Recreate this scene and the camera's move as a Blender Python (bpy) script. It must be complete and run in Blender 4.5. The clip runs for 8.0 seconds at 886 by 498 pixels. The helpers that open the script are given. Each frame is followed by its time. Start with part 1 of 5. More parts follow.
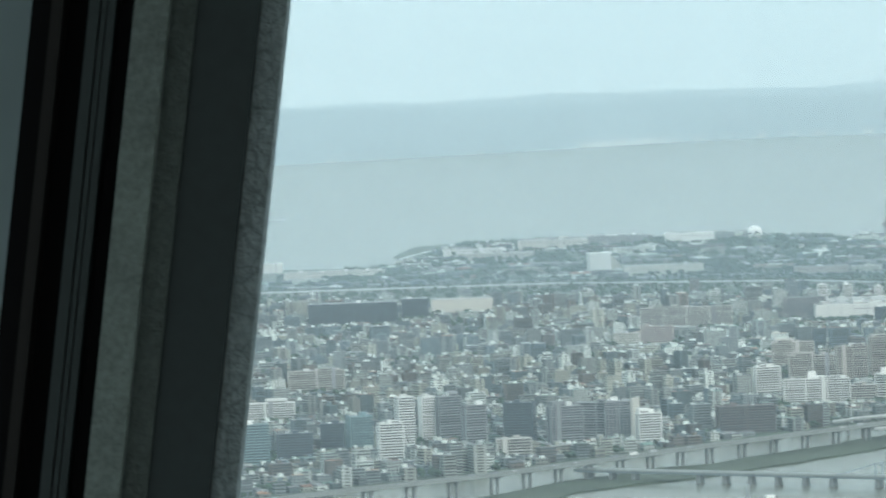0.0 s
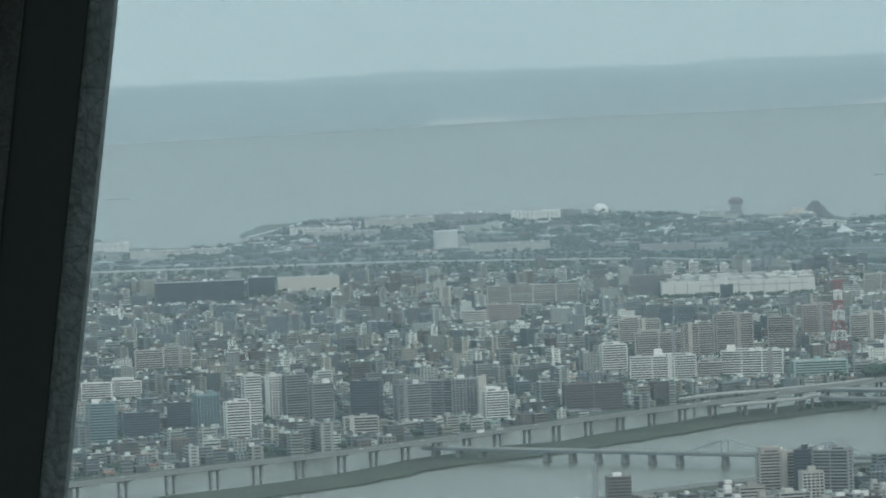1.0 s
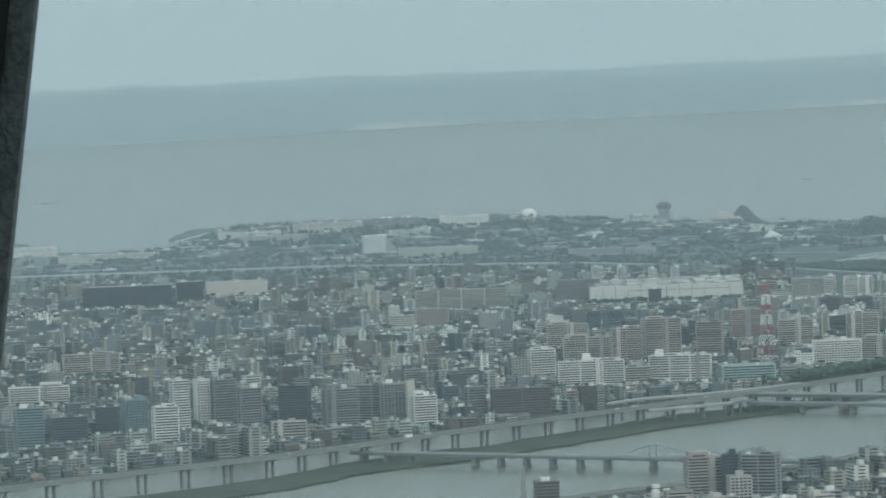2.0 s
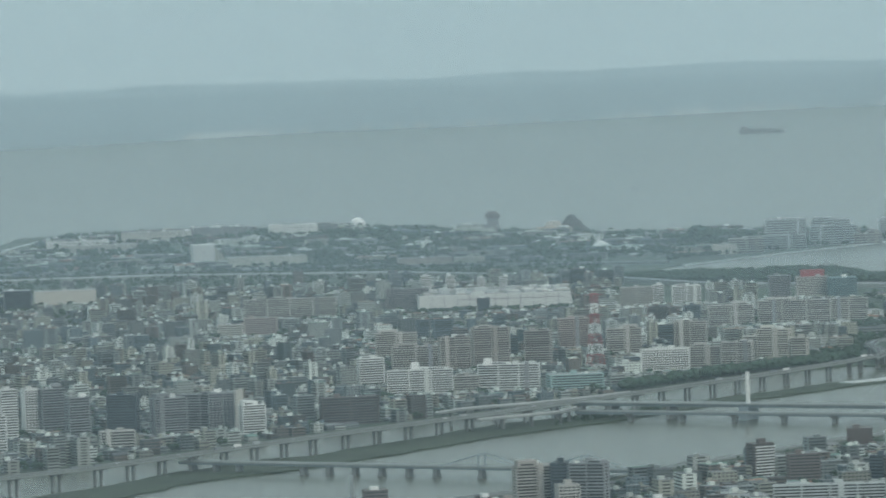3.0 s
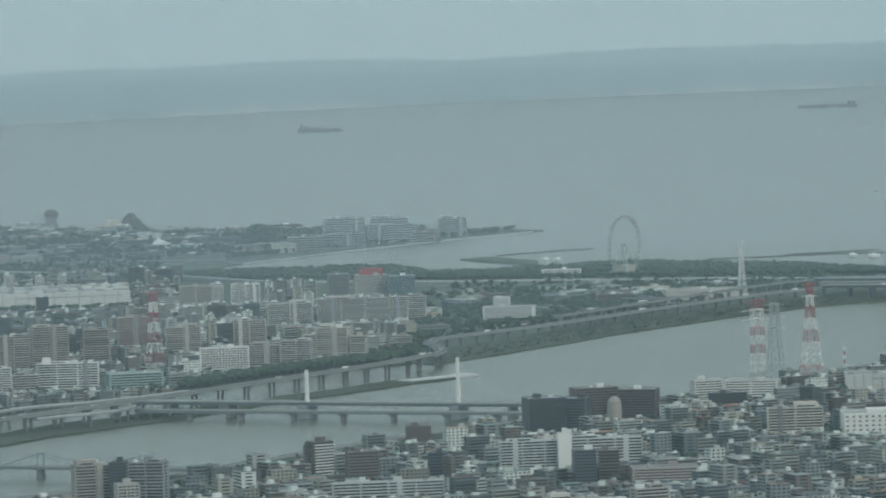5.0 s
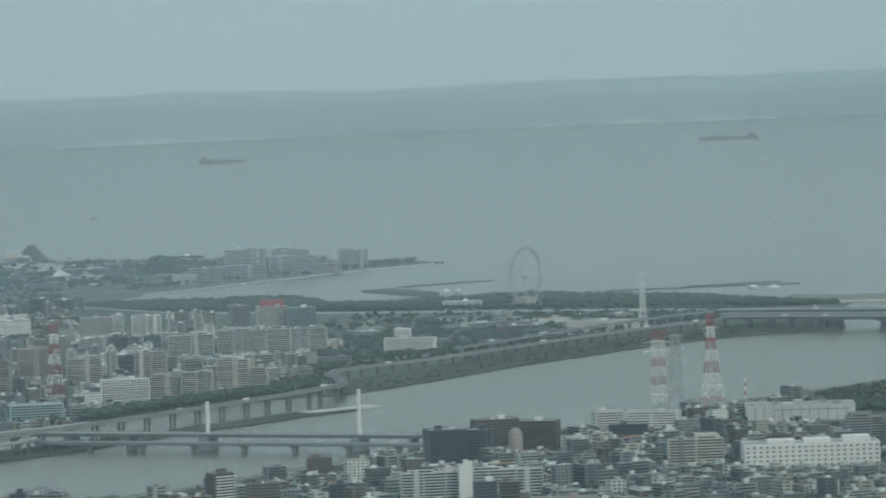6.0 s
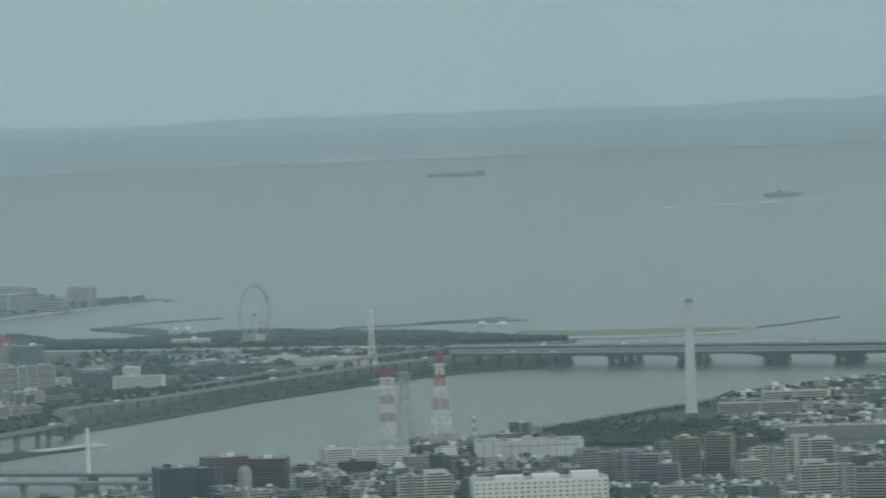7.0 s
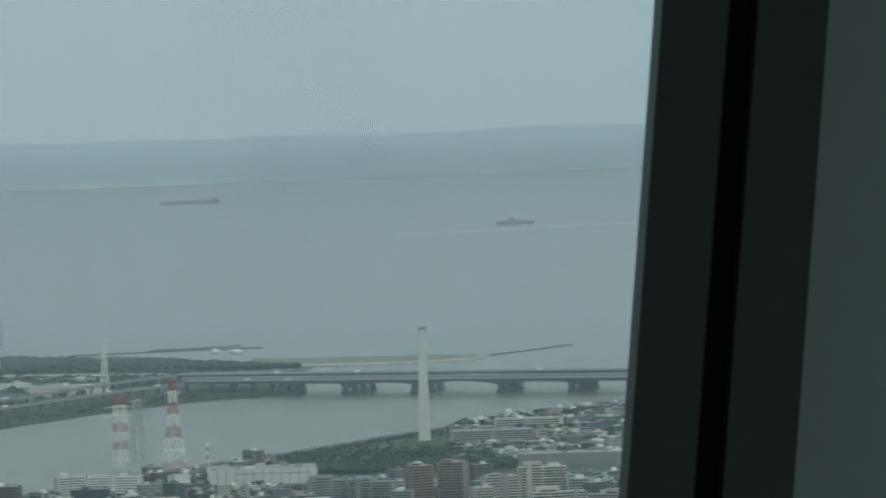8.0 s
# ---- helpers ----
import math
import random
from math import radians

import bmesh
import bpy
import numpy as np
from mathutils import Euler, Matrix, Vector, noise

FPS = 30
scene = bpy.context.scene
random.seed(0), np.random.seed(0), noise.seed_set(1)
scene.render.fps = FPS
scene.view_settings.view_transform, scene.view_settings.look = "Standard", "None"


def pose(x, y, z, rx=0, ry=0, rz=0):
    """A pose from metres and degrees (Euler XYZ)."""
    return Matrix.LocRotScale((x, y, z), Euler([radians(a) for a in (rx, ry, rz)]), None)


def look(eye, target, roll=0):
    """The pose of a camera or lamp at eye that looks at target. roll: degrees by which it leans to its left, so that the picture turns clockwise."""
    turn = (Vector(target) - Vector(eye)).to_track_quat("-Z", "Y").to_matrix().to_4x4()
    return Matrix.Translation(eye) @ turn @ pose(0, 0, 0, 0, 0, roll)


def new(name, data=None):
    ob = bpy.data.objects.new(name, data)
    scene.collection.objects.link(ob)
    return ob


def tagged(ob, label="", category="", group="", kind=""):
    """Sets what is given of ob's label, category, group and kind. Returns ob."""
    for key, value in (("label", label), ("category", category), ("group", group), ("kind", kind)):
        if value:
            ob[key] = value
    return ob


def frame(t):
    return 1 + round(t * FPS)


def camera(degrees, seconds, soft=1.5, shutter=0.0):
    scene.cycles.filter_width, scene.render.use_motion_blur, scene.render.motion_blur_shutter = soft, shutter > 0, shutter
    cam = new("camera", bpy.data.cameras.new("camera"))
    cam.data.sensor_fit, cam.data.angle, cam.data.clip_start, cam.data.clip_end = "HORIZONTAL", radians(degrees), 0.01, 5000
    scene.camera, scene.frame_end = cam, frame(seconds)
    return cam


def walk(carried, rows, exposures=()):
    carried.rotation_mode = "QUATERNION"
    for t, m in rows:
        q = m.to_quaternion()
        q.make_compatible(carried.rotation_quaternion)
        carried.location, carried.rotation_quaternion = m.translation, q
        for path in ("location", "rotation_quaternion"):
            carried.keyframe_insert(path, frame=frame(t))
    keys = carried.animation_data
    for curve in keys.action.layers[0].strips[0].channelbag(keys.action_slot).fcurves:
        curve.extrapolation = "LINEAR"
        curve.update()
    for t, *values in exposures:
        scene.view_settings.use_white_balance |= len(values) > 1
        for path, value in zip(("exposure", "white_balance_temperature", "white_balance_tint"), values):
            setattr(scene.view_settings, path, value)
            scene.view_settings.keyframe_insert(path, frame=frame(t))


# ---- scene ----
# The gallery stands at true size; the town, bay and far shore stand at one eighth of true size, all written in true metres.
K = 0.125
EYE = 56.25

# ---- camera and walk: seconds, turn, tilt, roll in degrees; the eye swings 0.33 m in front of the turning body ----
cam = camera(10.66, 8.0, 2.0, 0.3)
SWING = [(0.0, -7.275, -2.187, -2.08), (0.5, -6.004, -2.519, -2.11), (1.0, -5.435, -2.516, -2.11), (1.2, -5.383, -2.533, -2.04),
        (2.3, -4.074, -2.485, -2.07), (2.5, -3.703, -2.497, -2.05), (3.0, -2.499, -2.454, -1.96), (3.5, -1.340, -2.623, -2.05),
        (4.0, 0.133, -2.840, -2.04), (4.5, 1.364, -2.950, -1.81), (4.7, 2.080, -2.843, -1.78), (6.0, 4.021, -2.299, -1.72),
        (6.5, 5.597, -2.139, -1.58), (7.0, 7.306, -1.947, -1.77), (7.5, 8.947, -1.855, -1.63), (8.0, 10.530, -1.709, -1.63)]


def eye_pose(turn, tilt, roll):
    a, e = radians(turn), radians(tilt)
    eye = Vector((0.33 * math.sin(a), 0.33 * (math.cos(a) - 1), EYE))
    return look(eye, eye + Vector((math.sin(a) * math.cos(e), math.cos(a) * math.cos(e), math.sin(e))), roll)


EXPO = [(0.0, 0.85), (0.3, 0.58), (0.6, 0.32), (1.0, 0.2), (2.5, 0.12), (4.5, 0.06), (6.5, -0.08), (7.0, -0.14), (7.5, -0.17), (8.0, -0.07)]
walk(cam, [(t, eye_pose(a, e, r)) for t, a, e, r in SWING], EXPO)

# ---- world, sun ----
SUN_AZ, SUN_EL = 148, 38
world = bpy.data.worlds.new("overcast_sky")
scene.world = world
world.use_nodes = True
wn, wl = world.node_tree.nodes, world.node_tree.links
sky = wn.new("ShaderNodeTexSky")
sky.sky_type, sky.sun_disc = "NISHITA", False
sky.sun_elevation, sky.sun_rotation = radians(SUN_EL), radians(SUN_AZ)
sky.dust_density, sky.air_density = 3.0, 1.0
back = wn["Background"]
back.inputs["Strength"].default_value = 0.10
cloud = wn.new("ShaderNodeBackground")
cloud.inputs["Color"].default_value = (0.722, 0.875, 0.862, 1)
cloud.inputs["Strength"].default_value = 0.845
mixw = wn.new("ShaderNodeMixShader")
mixw.inputs[0].default_value = 0.8
wl.new(sky.outputs[0], back.inputs["Color"])
wl.new(back.outputs[0], mixw.inputs[1])
wl.new(cloud.outputs[0], mixw.inputs[2])
wl.new(mixw.outputs[0], wn["World Output"].inputs["Surface"])

sun = new("sun", bpy.data.lights.new("sun", "SUN"))
sun.data.energy, sun.data.angle, sun.data.color = 0.8, radians(12), (1.0, 0.97, 0.93)
sa, se = radians(SUN_AZ), radians(SUN_EL)
sun.matrix_world = look(Vector((math.sin(sa) * math.cos(se), math.cos(sa) * math.cos(se), math.sin(se))) * 90, (0, 0, 0))


# ---- materials ----
def material(name, color, rough=0.8, metal=0.0, spread=0.12, scale=2.0, fine=12.0, bump=0.0, per="object", hue=0.0):
    m = bpy.data.materials.new(name)
    m.use_nodes = True
    n, l = m.node_tree.nodes, m.node_tree.links
    p = n["Principled BSDF"]
    p.inputs["Roughness"].default_value, p.inputs["Metallic"].default_value = rough, metal
    tc = n.new("ShaderNodeTexCoord")
    a, b = n.new("ShaderNodeTexNoise"), n.new("ShaderNodeTexNoise")
    a.inputs["Scale"].default_value, b.inputs["Scale"].default_value = scale, fine
    a.inputs["Detail"].default_value, b.inputs["Detail"].default_value = 4, 2
    for t in (a, b):
        l.new(tc.outputs["Object"], t.inputs["Vector"])
    add = n.new("ShaderNodeMath")
    add.operation = "ADD"
    l.new(a.outputs["Fac"], add.inputs[0])
    l.new(b.outputs["Fac"], add.inputs[1])
    value = n.new("ShaderNodeMapRange")
    value.inputs["From Min"].default_value, value.inputs["From Max"].default_value = 0.6, 1.4
    value.inputs["To Min"].default_value, value.inputs["To Max"].default_value = 1 - spread, 1 + spread
    l.new(add.outputs[0], value.inputs["Value"])
    hsv = n.new("ShaderNodeHueSaturation")
    hsv.inputs["Color"].default_value = (*color, 1)
    pick = n.new("ShaderNodeNewGeometry" if per == "island" else "ShaderNodeObjectInfo").outputs["Random Per Island" if per == "island" else "Random"]
    own = n.new("ShaderNodeMapRange")
    own.inputs["To Min"].default_value, own.inputs["To Max"].default_value = 1 - 2 * hue, 1 + 2 * hue
    l.new(pick, own.inputs["Value"])
    mul = n.new("ShaderNodeMath")
    mul.operation = "MULTIPLY"
    l.new(value.outputs[0], mul.inputs[0])
    l.new(own.outputs[0], mul.inputs[1])
    l.new(mul.outputs[0], hsv.inputs["Value"])
    turn = n.new("ShaderNodeMapRange")
    turn.inputs["To Min"].default_value, turn.inputs["To Max"].default_value = 0.5 - 0.06 * hue, 0.5 + 0.06 * hue
    l.new(pick, turn.inputs["Value"])
    l.new(turn.outputs[0], hsv.inputs["Hue"])
    l.new(hsv.outputs[0], p.inputs["Base Color"])
    if bump:
        bp = n.new("ShaderNodeBump")
        bp.inputs["Strength"].default_value, bp.inputs["Distance"].default_value = bump, 0.1
        l.new(add.outputs[0], bp.inputs["Height"])
        l.new(bp.outputs[0], p.inputs["Normal"])
    return m


CHALK = material("pale_grey_paint", (0.50, 0.53, 0.53), spread=0.18, scale=0.3, fine=3)
WHITE = material("white_render", (0.70, 0.71, 0.69), hue=0.08)
CONCRETE = material("pale_concrete", (0.44, 0.43, 0.40), hue=0.1)
CREAM = material("cream_render", (0.50, 0.485, 0.44), hue=0.1)
BEIGE = material("beige_tile", (0.37, 0.35, 0.325), hue=0.12)
GREY = material("grey_tile", (0.24, 0.25, 0.26), hue=0.12)
BROWN = material("brown_tile", (0.125, 0.105, 0.10), hue=0.15)
DARK = material("dark_curtain_wall", (0.05, 0.065, 0.08), rough=0.35, hue=0.15)
TEAL = material("blue_green_glass", (0.16, 0.25, 0.27), rough=0.3, hue=0.1)
PINK = material("pinkish_tile", (0.40, 0.345, 0.325), hue=0.1)
RED = material("red_paint", (0.31, 0.085, 0.088), rough=0.5, hue=0.05)
SIGNAL = material("signal_white_paint", (0.8, 0.8, 0.78), rough=0.5)
GLASS = material("window_glass", (0.028, 0.036, 0.04), rough=0.25, hue=0.2)
ROOF = material("roof_membrane", (0.27, 0.285, 0.285), spread=0.25, hue=0.15)
GREENROOF = material("copper_green_roof", (0.30, 0.42, 0.41), spread=0.15)
STEEL = material("galvanised_steel", (0.42, 0.45, 0.46), rough=0.5, metal=0.3)
DECK = material("bridge_concrete", (0.25, 0.275, 0.27), spread=0.15)
GIRDER = material("blue_grey_girder", (0.25, 0.305, 0.335), rough=0.6, spread=0.15)
PIER = material("pier_concrete", (0.19, 0.205, 0.21), spread=0.2)
ASPHALT = material("asphalt", (0.10, 0.105, 0.11), spread=0.25)
ROCK = material("brown_rock", (0.075, 0.07, 0.068), spread=0.4, scale=1.0)
GRASS = material("bank_grass", (0.036, 0.052, 0.030), spread=0.5, scale=0.12, fine=1.2)
TOWNSOIL = material("town_ground", (0.06, 0.088, 0.062), spread=0.5, scale=0.06, fine=0.5)
TAN = material("tan_brown_tile", (0.235, 0.195, 0.172), hue=0.12)
LAWN = material("park_lawn", (0.052, 0.078, 0.042), spread=0.35, scale=0.1, fine=0.8)
DRYGRASS = material("dry_beach_grass", (0.16, 0.17, 0.105), spread=0.3, scale=0.15, fine=1.5)
SAND = material("sand", (0.42, 0.40, 0.35), spread=0.15, scale=0.3)
LEAF = material("leaves", (0.030, 0.058, 0.034), spread=0.35, scale=1.5, fine=6, per="island", hue=0.25)
DARKSTEEL = material("dark_bridge_steel", (0.085, 0.105, 0.12), rough=0.6, spread=0.2)
HULL = material("ship_hull", (0.21, 0.235, 0.255), rough=0.5)
# Woodland green shifted to blue: the haze of distance is in this base colour.
FAR = material("haze_blue_hills", (0.05, 0.085, 0.10), spread=0.25, scale=0.01, fine=0.08)
T_WALLS = [material("town_" + k, (c[0] * 0.94, c[1], c[2] * 0.98), per="island", hue=h) for k, c, h in (
    ("white", (0.60, 0.605, 0.58), 0.16), ("concrete", (0.30, 0.305, 0.295), 0.2), ("cream", (0.34, 0.325, 0.285), 0.18),
    ("grey", (0.18, 0.195, 0.20), 0.22), ("brown", (0.13, 0.108, 0.098), 0.22), ("bluegrey", (0.115, 0.145, 0.16), 0.22))]
T_ROOFS = [material("townroof_" + k, c, per="island", hue=0.2) for k, c in (
    ("grey", (0.23, 0.24, 0.245)), ("tile", (0.10, 0.105, 0.112)), ("rust", (0.24, 0.13, 0.095)), ("pale", (0.40, 0.42, 0.42)), ("green", (0.12, 0.19, 0.165)))]
T_GLASS = material("town_glass", (0.05, 0.06, 0.065), rough=0.2, per="island", hue=0.3)

FRAME_DARK = material("dark_anodised_frame", (0.023, 0.033, 0.036), rough=0.55, metal=0.2, spread=0.15, scale=6, fine=90)
FRAME_BLACK = material("gap_black", (0.004, 0.004, 0.005), rough=0.7)
FRAME_BROWN = material("brown_black_metal", (0.014, 0.013, 0.013), rough=0.6)
FRAME_RIB = material("dusty_rib_metal", (0.15, 0.185, 0.178), rough=0.7, spread=0.35, scale=25, fine=220, bump=0.3)
FRAME_GREY = material("grey_sealed_edge", (0.215, 0.26, 0.28), rough=0.7, spread=0.3, scale=30, fine=160, bump=0.3)
FRAME_DUSTY = material("dusty_grey_metal", (0.065, 0.082, 0.08), rough=0.7, spread=0.3, scale=25, fine=220, bump=0.3)
gn, gl = FRAME_GREY.node_tree.nodes, FRAME_GREY.node_tree.links
crack, width_, tint = gn.new("ShaderNodeTexVoronoi"), gn.new("ShaderNodeMapRange"), gn.new("ShaderNodeMix")
crack.feature, tint.data_type, tint.blend_type = "DISTANCE_TO_EDGE", "RGBA", "MULTIPLY"
crack.inputs["Scale"].default_value = 55
width_.inputs["From Max"].default_value, width_.inputs["To Min"].default_value = 0.05, 0.72
tint.inputs["Factor"].default_value = 1.0
gl.new(gn["Texture Coordinate"].outputs["Object"], crack.inputs["Vector"])
gl.new(crack.outputs["Distance"], width_.inputs["Value"])
gl.new(gn["Hue/Saturation/Value"].outputs[0], tint.inputs[6])
gl.new(width_.outputs[0], tint.inputs[7])
gl.new(tint.outputs[2], gn["Principled BSDF"].inputs["Base Color"])
for m, gloss in ((FRAME_BLACK, 0.08), (FRAME_BROWN, 0.2), (FRAME_DARK, 0.4)):
    m.node_tree.nodes["Principled BSDF"].inputs["Specular IOR Level"].default_value = gloss
PANEL = material("grey_wall_panel", (0.255, 0.325, 0.35), rough=0.6, spread=0.06, scale=2, fine=30)
FLOORMAT = material("gallery_carpet", (0.12, 0.12, 0.12), rough=0.9)

water = material("bay_water", (0.115, 0.125, 0.10), rough=0.26, spread=0.12, scale=0.008, fine=0.05)
wnod, wlnk = water.node_tree.nodes, water.node_tree.links
wave = wnod.new("ShaderNodeTexNoise")
wave.inputs["Scale"].default_value, wave.inputs["Detail"].default_value = 0.9, 6
wtc = wnod.new("ShaderNodeTexCoord")
wlnk.new(wtc.outputs["Object"], wave.inputs["Vector"])
wb = wnod.new("ShaderNodeBump")
wb.inputs["Strength"].default_value, wb.inputs["Distance"].default_value = 0.18, 0.12
wlnk.new(wave.outputs["Fac"], wb.inputs["Height"])
wlnk.new(wb.outputs[0], wnod["Principled BSDF"].inputs["Normal"])
wnod["Principled BSDF"].inputs["IOR"].default_value = 1.33


# Half-clear tinted surface; its colour lays imitated haze over whatever stands behind.
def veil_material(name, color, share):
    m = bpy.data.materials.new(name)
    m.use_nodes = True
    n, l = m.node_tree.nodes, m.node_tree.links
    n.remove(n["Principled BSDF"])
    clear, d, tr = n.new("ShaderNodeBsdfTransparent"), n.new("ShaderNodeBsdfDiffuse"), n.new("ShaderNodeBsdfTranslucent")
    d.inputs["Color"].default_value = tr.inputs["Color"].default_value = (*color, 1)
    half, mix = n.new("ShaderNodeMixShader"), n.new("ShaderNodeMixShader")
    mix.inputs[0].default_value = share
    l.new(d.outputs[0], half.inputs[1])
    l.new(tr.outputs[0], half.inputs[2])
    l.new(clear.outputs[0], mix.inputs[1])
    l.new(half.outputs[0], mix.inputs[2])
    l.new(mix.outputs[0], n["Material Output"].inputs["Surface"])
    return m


# ---- helpers for meshes; all town sizes in true metres ----
def polar(az, d, z=0.0):
    return Vector((d * math.sin(radians(az)), d * math.cos(radians(az)), z))


def mesh_of(name, verts, faces, mats, index=None, k=1.0, smooth=False):
    me = bpy.data.meshes.new(name)
    me.from_pydata([(x * k, y * k, z * k) for x, y, z in verts], [], faces)
    for m in mats:
        me.materials.append(m)
    if index is not None:
        me.polygons.foreach_set("material_index", index)
    if smooth:
        me.polygons.foreach_set("use_smooth", [True] * len(faces))
    me.update()
    return me


class Solid:
    """Collects boxes, prisms and tubes in one mesh."""

    def __init__(self):
        self.v, self.f, self.i = [], [], []

    def box(self, x, y, z, w, d, h, turn=0.0, mat=0, top=None, taper=1.0):
        c, s, b = math.cos(turn), math.sin(turn), len(self.v)
        for zz, q in ((z, 1.0), (z + h, taper)):
            for px, py in ((-1, -1), (1, -1), (1, 1), (-1, 1)):
                lx, ly = px * w / 2 * q, py * d / 2 * q
                self.v.append((x + lx * c - ly * s, y + lx * s + ly * c, zz))
        self.f += [(b, b + 1, b + 5, b + 4), (b + 1, b + 2, b + 6, b + 5), (b + 2, b + 3, b + 7, b + 6), (b + 3, b, b + 4, b + 7), (b + 4, b + 5, b + 6, b + 7), (b + 3, b + 2, b + 1, b)]
        self.i += [mat] * 4 + [mat if top is None else top] + [mat]
        return self

    def gable(self, x, y, z, w, d, h, turn=0.0, mat=0):
        c, s, b = math.cos(turn), math.sin(turn), len(self.v)
        for lx, ly, lz in ((-w / 2, -d / 2, 0), (w / 2, -d / 2, 0), (w / 2, d / 2, 0), (-w / 2, d / 2, 0), (-w / 2, 0, h), (w / 2, 0, h)):
            self.v.append((x + lx * c - ly * s, y + lx * s + ly * c, z + lz))
        self.f += [(b, b + 1, b + 5, b + 4), (b + 2, b + 3, b + 4, b + 5), (b + 1, b + 2, b + 5), (b + 3, b, b + 4), (b + 3, b + 2, b + 1, b)]
        self.i += [mat] * 5
        return self

    def tube(self, a, b, r0, r1=None, n=8, mat=0):
        a, b, r1 = Vector(a), Vector(b), r0 if r1 is None else r1
        q = (b - a).to_track_quat("Z", "Y").to_matrix()
        base = len(self.v)
        for p, r in ((a, r0), (b, r1)):
            for j in range(n):
                w = q @ Vector((r * math.cos(2 * math.pi * j / n), r * math.sin(2 * math.pi * j / n), 0)) + p
                self.v.append(tuple(w))
        for j in range(n):
            k = (j + 1) % n
            self.f.append((base + j, base + k, base + n + k, base + n + j))
        self.f += [tuple(base + n + j for j in range(n)), tuple(base + j for j in reversed(range(n)))]
        self.i += [mat] * (n + 2)
        return self

    def prism(self, pts, z0, z1, mat=0):
        b, n = len(self.v), len(pts)
        self.v += [(x, y, z0) for x, y in pts] + [(x, y, z1) for x, y in pts]
        self.f += [(b + j, b + (j + 1) % n, b + n + (j + 1) % n, b + n + j) for j in range(n)]
        self.f += [tuple(range(b + n, b + 2 * n)), tuple(reversed(range(b, b + n)))]
        self.i += [mat] * (n + 2)
        return self

    def ball(self, x, y, z, rx, ry, rz, rng, rough=0.25, mat=0, seg=6, rings=4):
        b = len(self.v)
        for i in range(1, rings):
            t = math.pi * i / rings
            for j in range(seg):
                u = 2 * math.pi * (j + 0.5 * (i % 2)) / seg
                q = 1 + rough * (rng.random() * 2 - 1)
                self.v.append((x + rx * q * math.sin(t) * math.cos(u), y + ry * q * math.sin(t) * math.sin(u), z + rz * q * math.cos(t)))
        self.v += [(x, y, z + rz), (x, y, z - rz)]
        top, bot = len(self.v) - 2, len(self.v) - 1
        for j in range(seg):
            k = (j + 1) % seg
            self.f.append((b + j, b + k, top))
            self.f.append((b + (rings - 2) * seg + k, b + (rings - 2) * seg + j, bot))
            for i in range(rings - 2):
                self.f.append((b + i * seg + j, b + (i + 1) * seg + j, b + (i + 1) * seg + k, b + i * seg + k))
        self.i += [mat] * (len(self.f) - len(self.i))
        return self

    def mesh(self, name, *mats, k=K, smooth=False):
        return mesh_of(name, self.v, self.f, mats, self.i, k, smooth)


def part(name, solid, mats, parent, label="", at=None):
    """One mesh under a thing or a part; solid may be a ready mesh."""
    me = solid if isinstance(solid, bpy.types.Mesh) else solid.mesh(name, *(mats if isinstance(mats, (list, tuple)) else (mats,)))
    ob = new(name, me)
    ob.parent = parent
    if at is not None:
        ob.location = Vector(at) * K
    return tagged(ob, label) if label else ob


def thing(name, label, category, az, d, turn=0.0, group="", z=0.0):
    """An Empty at the foot of a thing; its front faces the gallery, turned by some degrees."""
    ob = new(name)
    ob.empty_display_size = 1
    ob.location = polar(az, d, z) * K
    ob.rotation_euler = (0, 0, radians(-az + turn))
    return tagged(ob, label, category, group)


# ---- plan: bearing in degrees and distance in metres from the gallery ----
NEAR_BANK = [(-60, 3600), (-14, 3950), (-8, 4330), (-4.07, 4590), (-1.68, 4780), (0.31, 5010), (2.1, 5260), (3.74, 5450), (5.3, 5700), (7.55, 6110), (8.72, 6310), (10.09, 6620), (12.14, 7060), (14, 7350), (20, 8200), (60, 9000)]
CHANNEL_BANK = [(-16, 4560), (-10, 4980), (-8.84, 5070), (-6.76, 5230), (-4.15, 5530), (-1.89, 5800), (-0.24, 6040), (1.5, 6330), (2.4, 6420), (2.7, 6390), (3.5, 6550), (4.9, 6910), (6.69, 7315), (7.37, 7451), (7.92, 7519), (8.55, 7555)]
FAR_EDGE = [(8.7, 7640), (8.8, 7900), (8.65, 8150), (8.9, 8320), (8.6, 8420), (7.73, 8610), (7.04, 8790), (6.16, 8880), (5.14, 9010), (4.66, 9000), (3.98, 8890), (3.3, 8850), (2.63, 8850), (2.29, 9080), (1.61, 9170), (0.93, 9120), (0.24, 9130), (-0.5, 9070), (0.4, 9400), (1.5, 9730), (1.98, 9880), (3.0, 10200), (3.95, 10430), (3.99, 10500), (3.48, 10680), (1.17, 10970), (0.15, 11070), (-1.22, 11370), (-2.58, 11770), (-3.94, 12150), (-5.66, 12160), (-6.82, 12130), (-7.6, 12010), (-7.88, 11470), (-7.75, 11010), (-7.92, 10250), (-8.15, 10740), (-9.0, 10850), (-9.4, 10940), (-9.6, 11500), (-16, 12300)]
SPIT_NEAR = [(-16, 4350), (-10, 4600), (-8.5, 4690), (-7.15, 4785), (-6.46, 4850), (-5.77, 4960), (-5.09, 5040), (-4.17, 5111), (-1.88, 5431), (-1.19, 5520), (-0.5, 5596), (0.87, 5829), (1.56, 5917), (2.24, 6028), (2.95, 6125)]
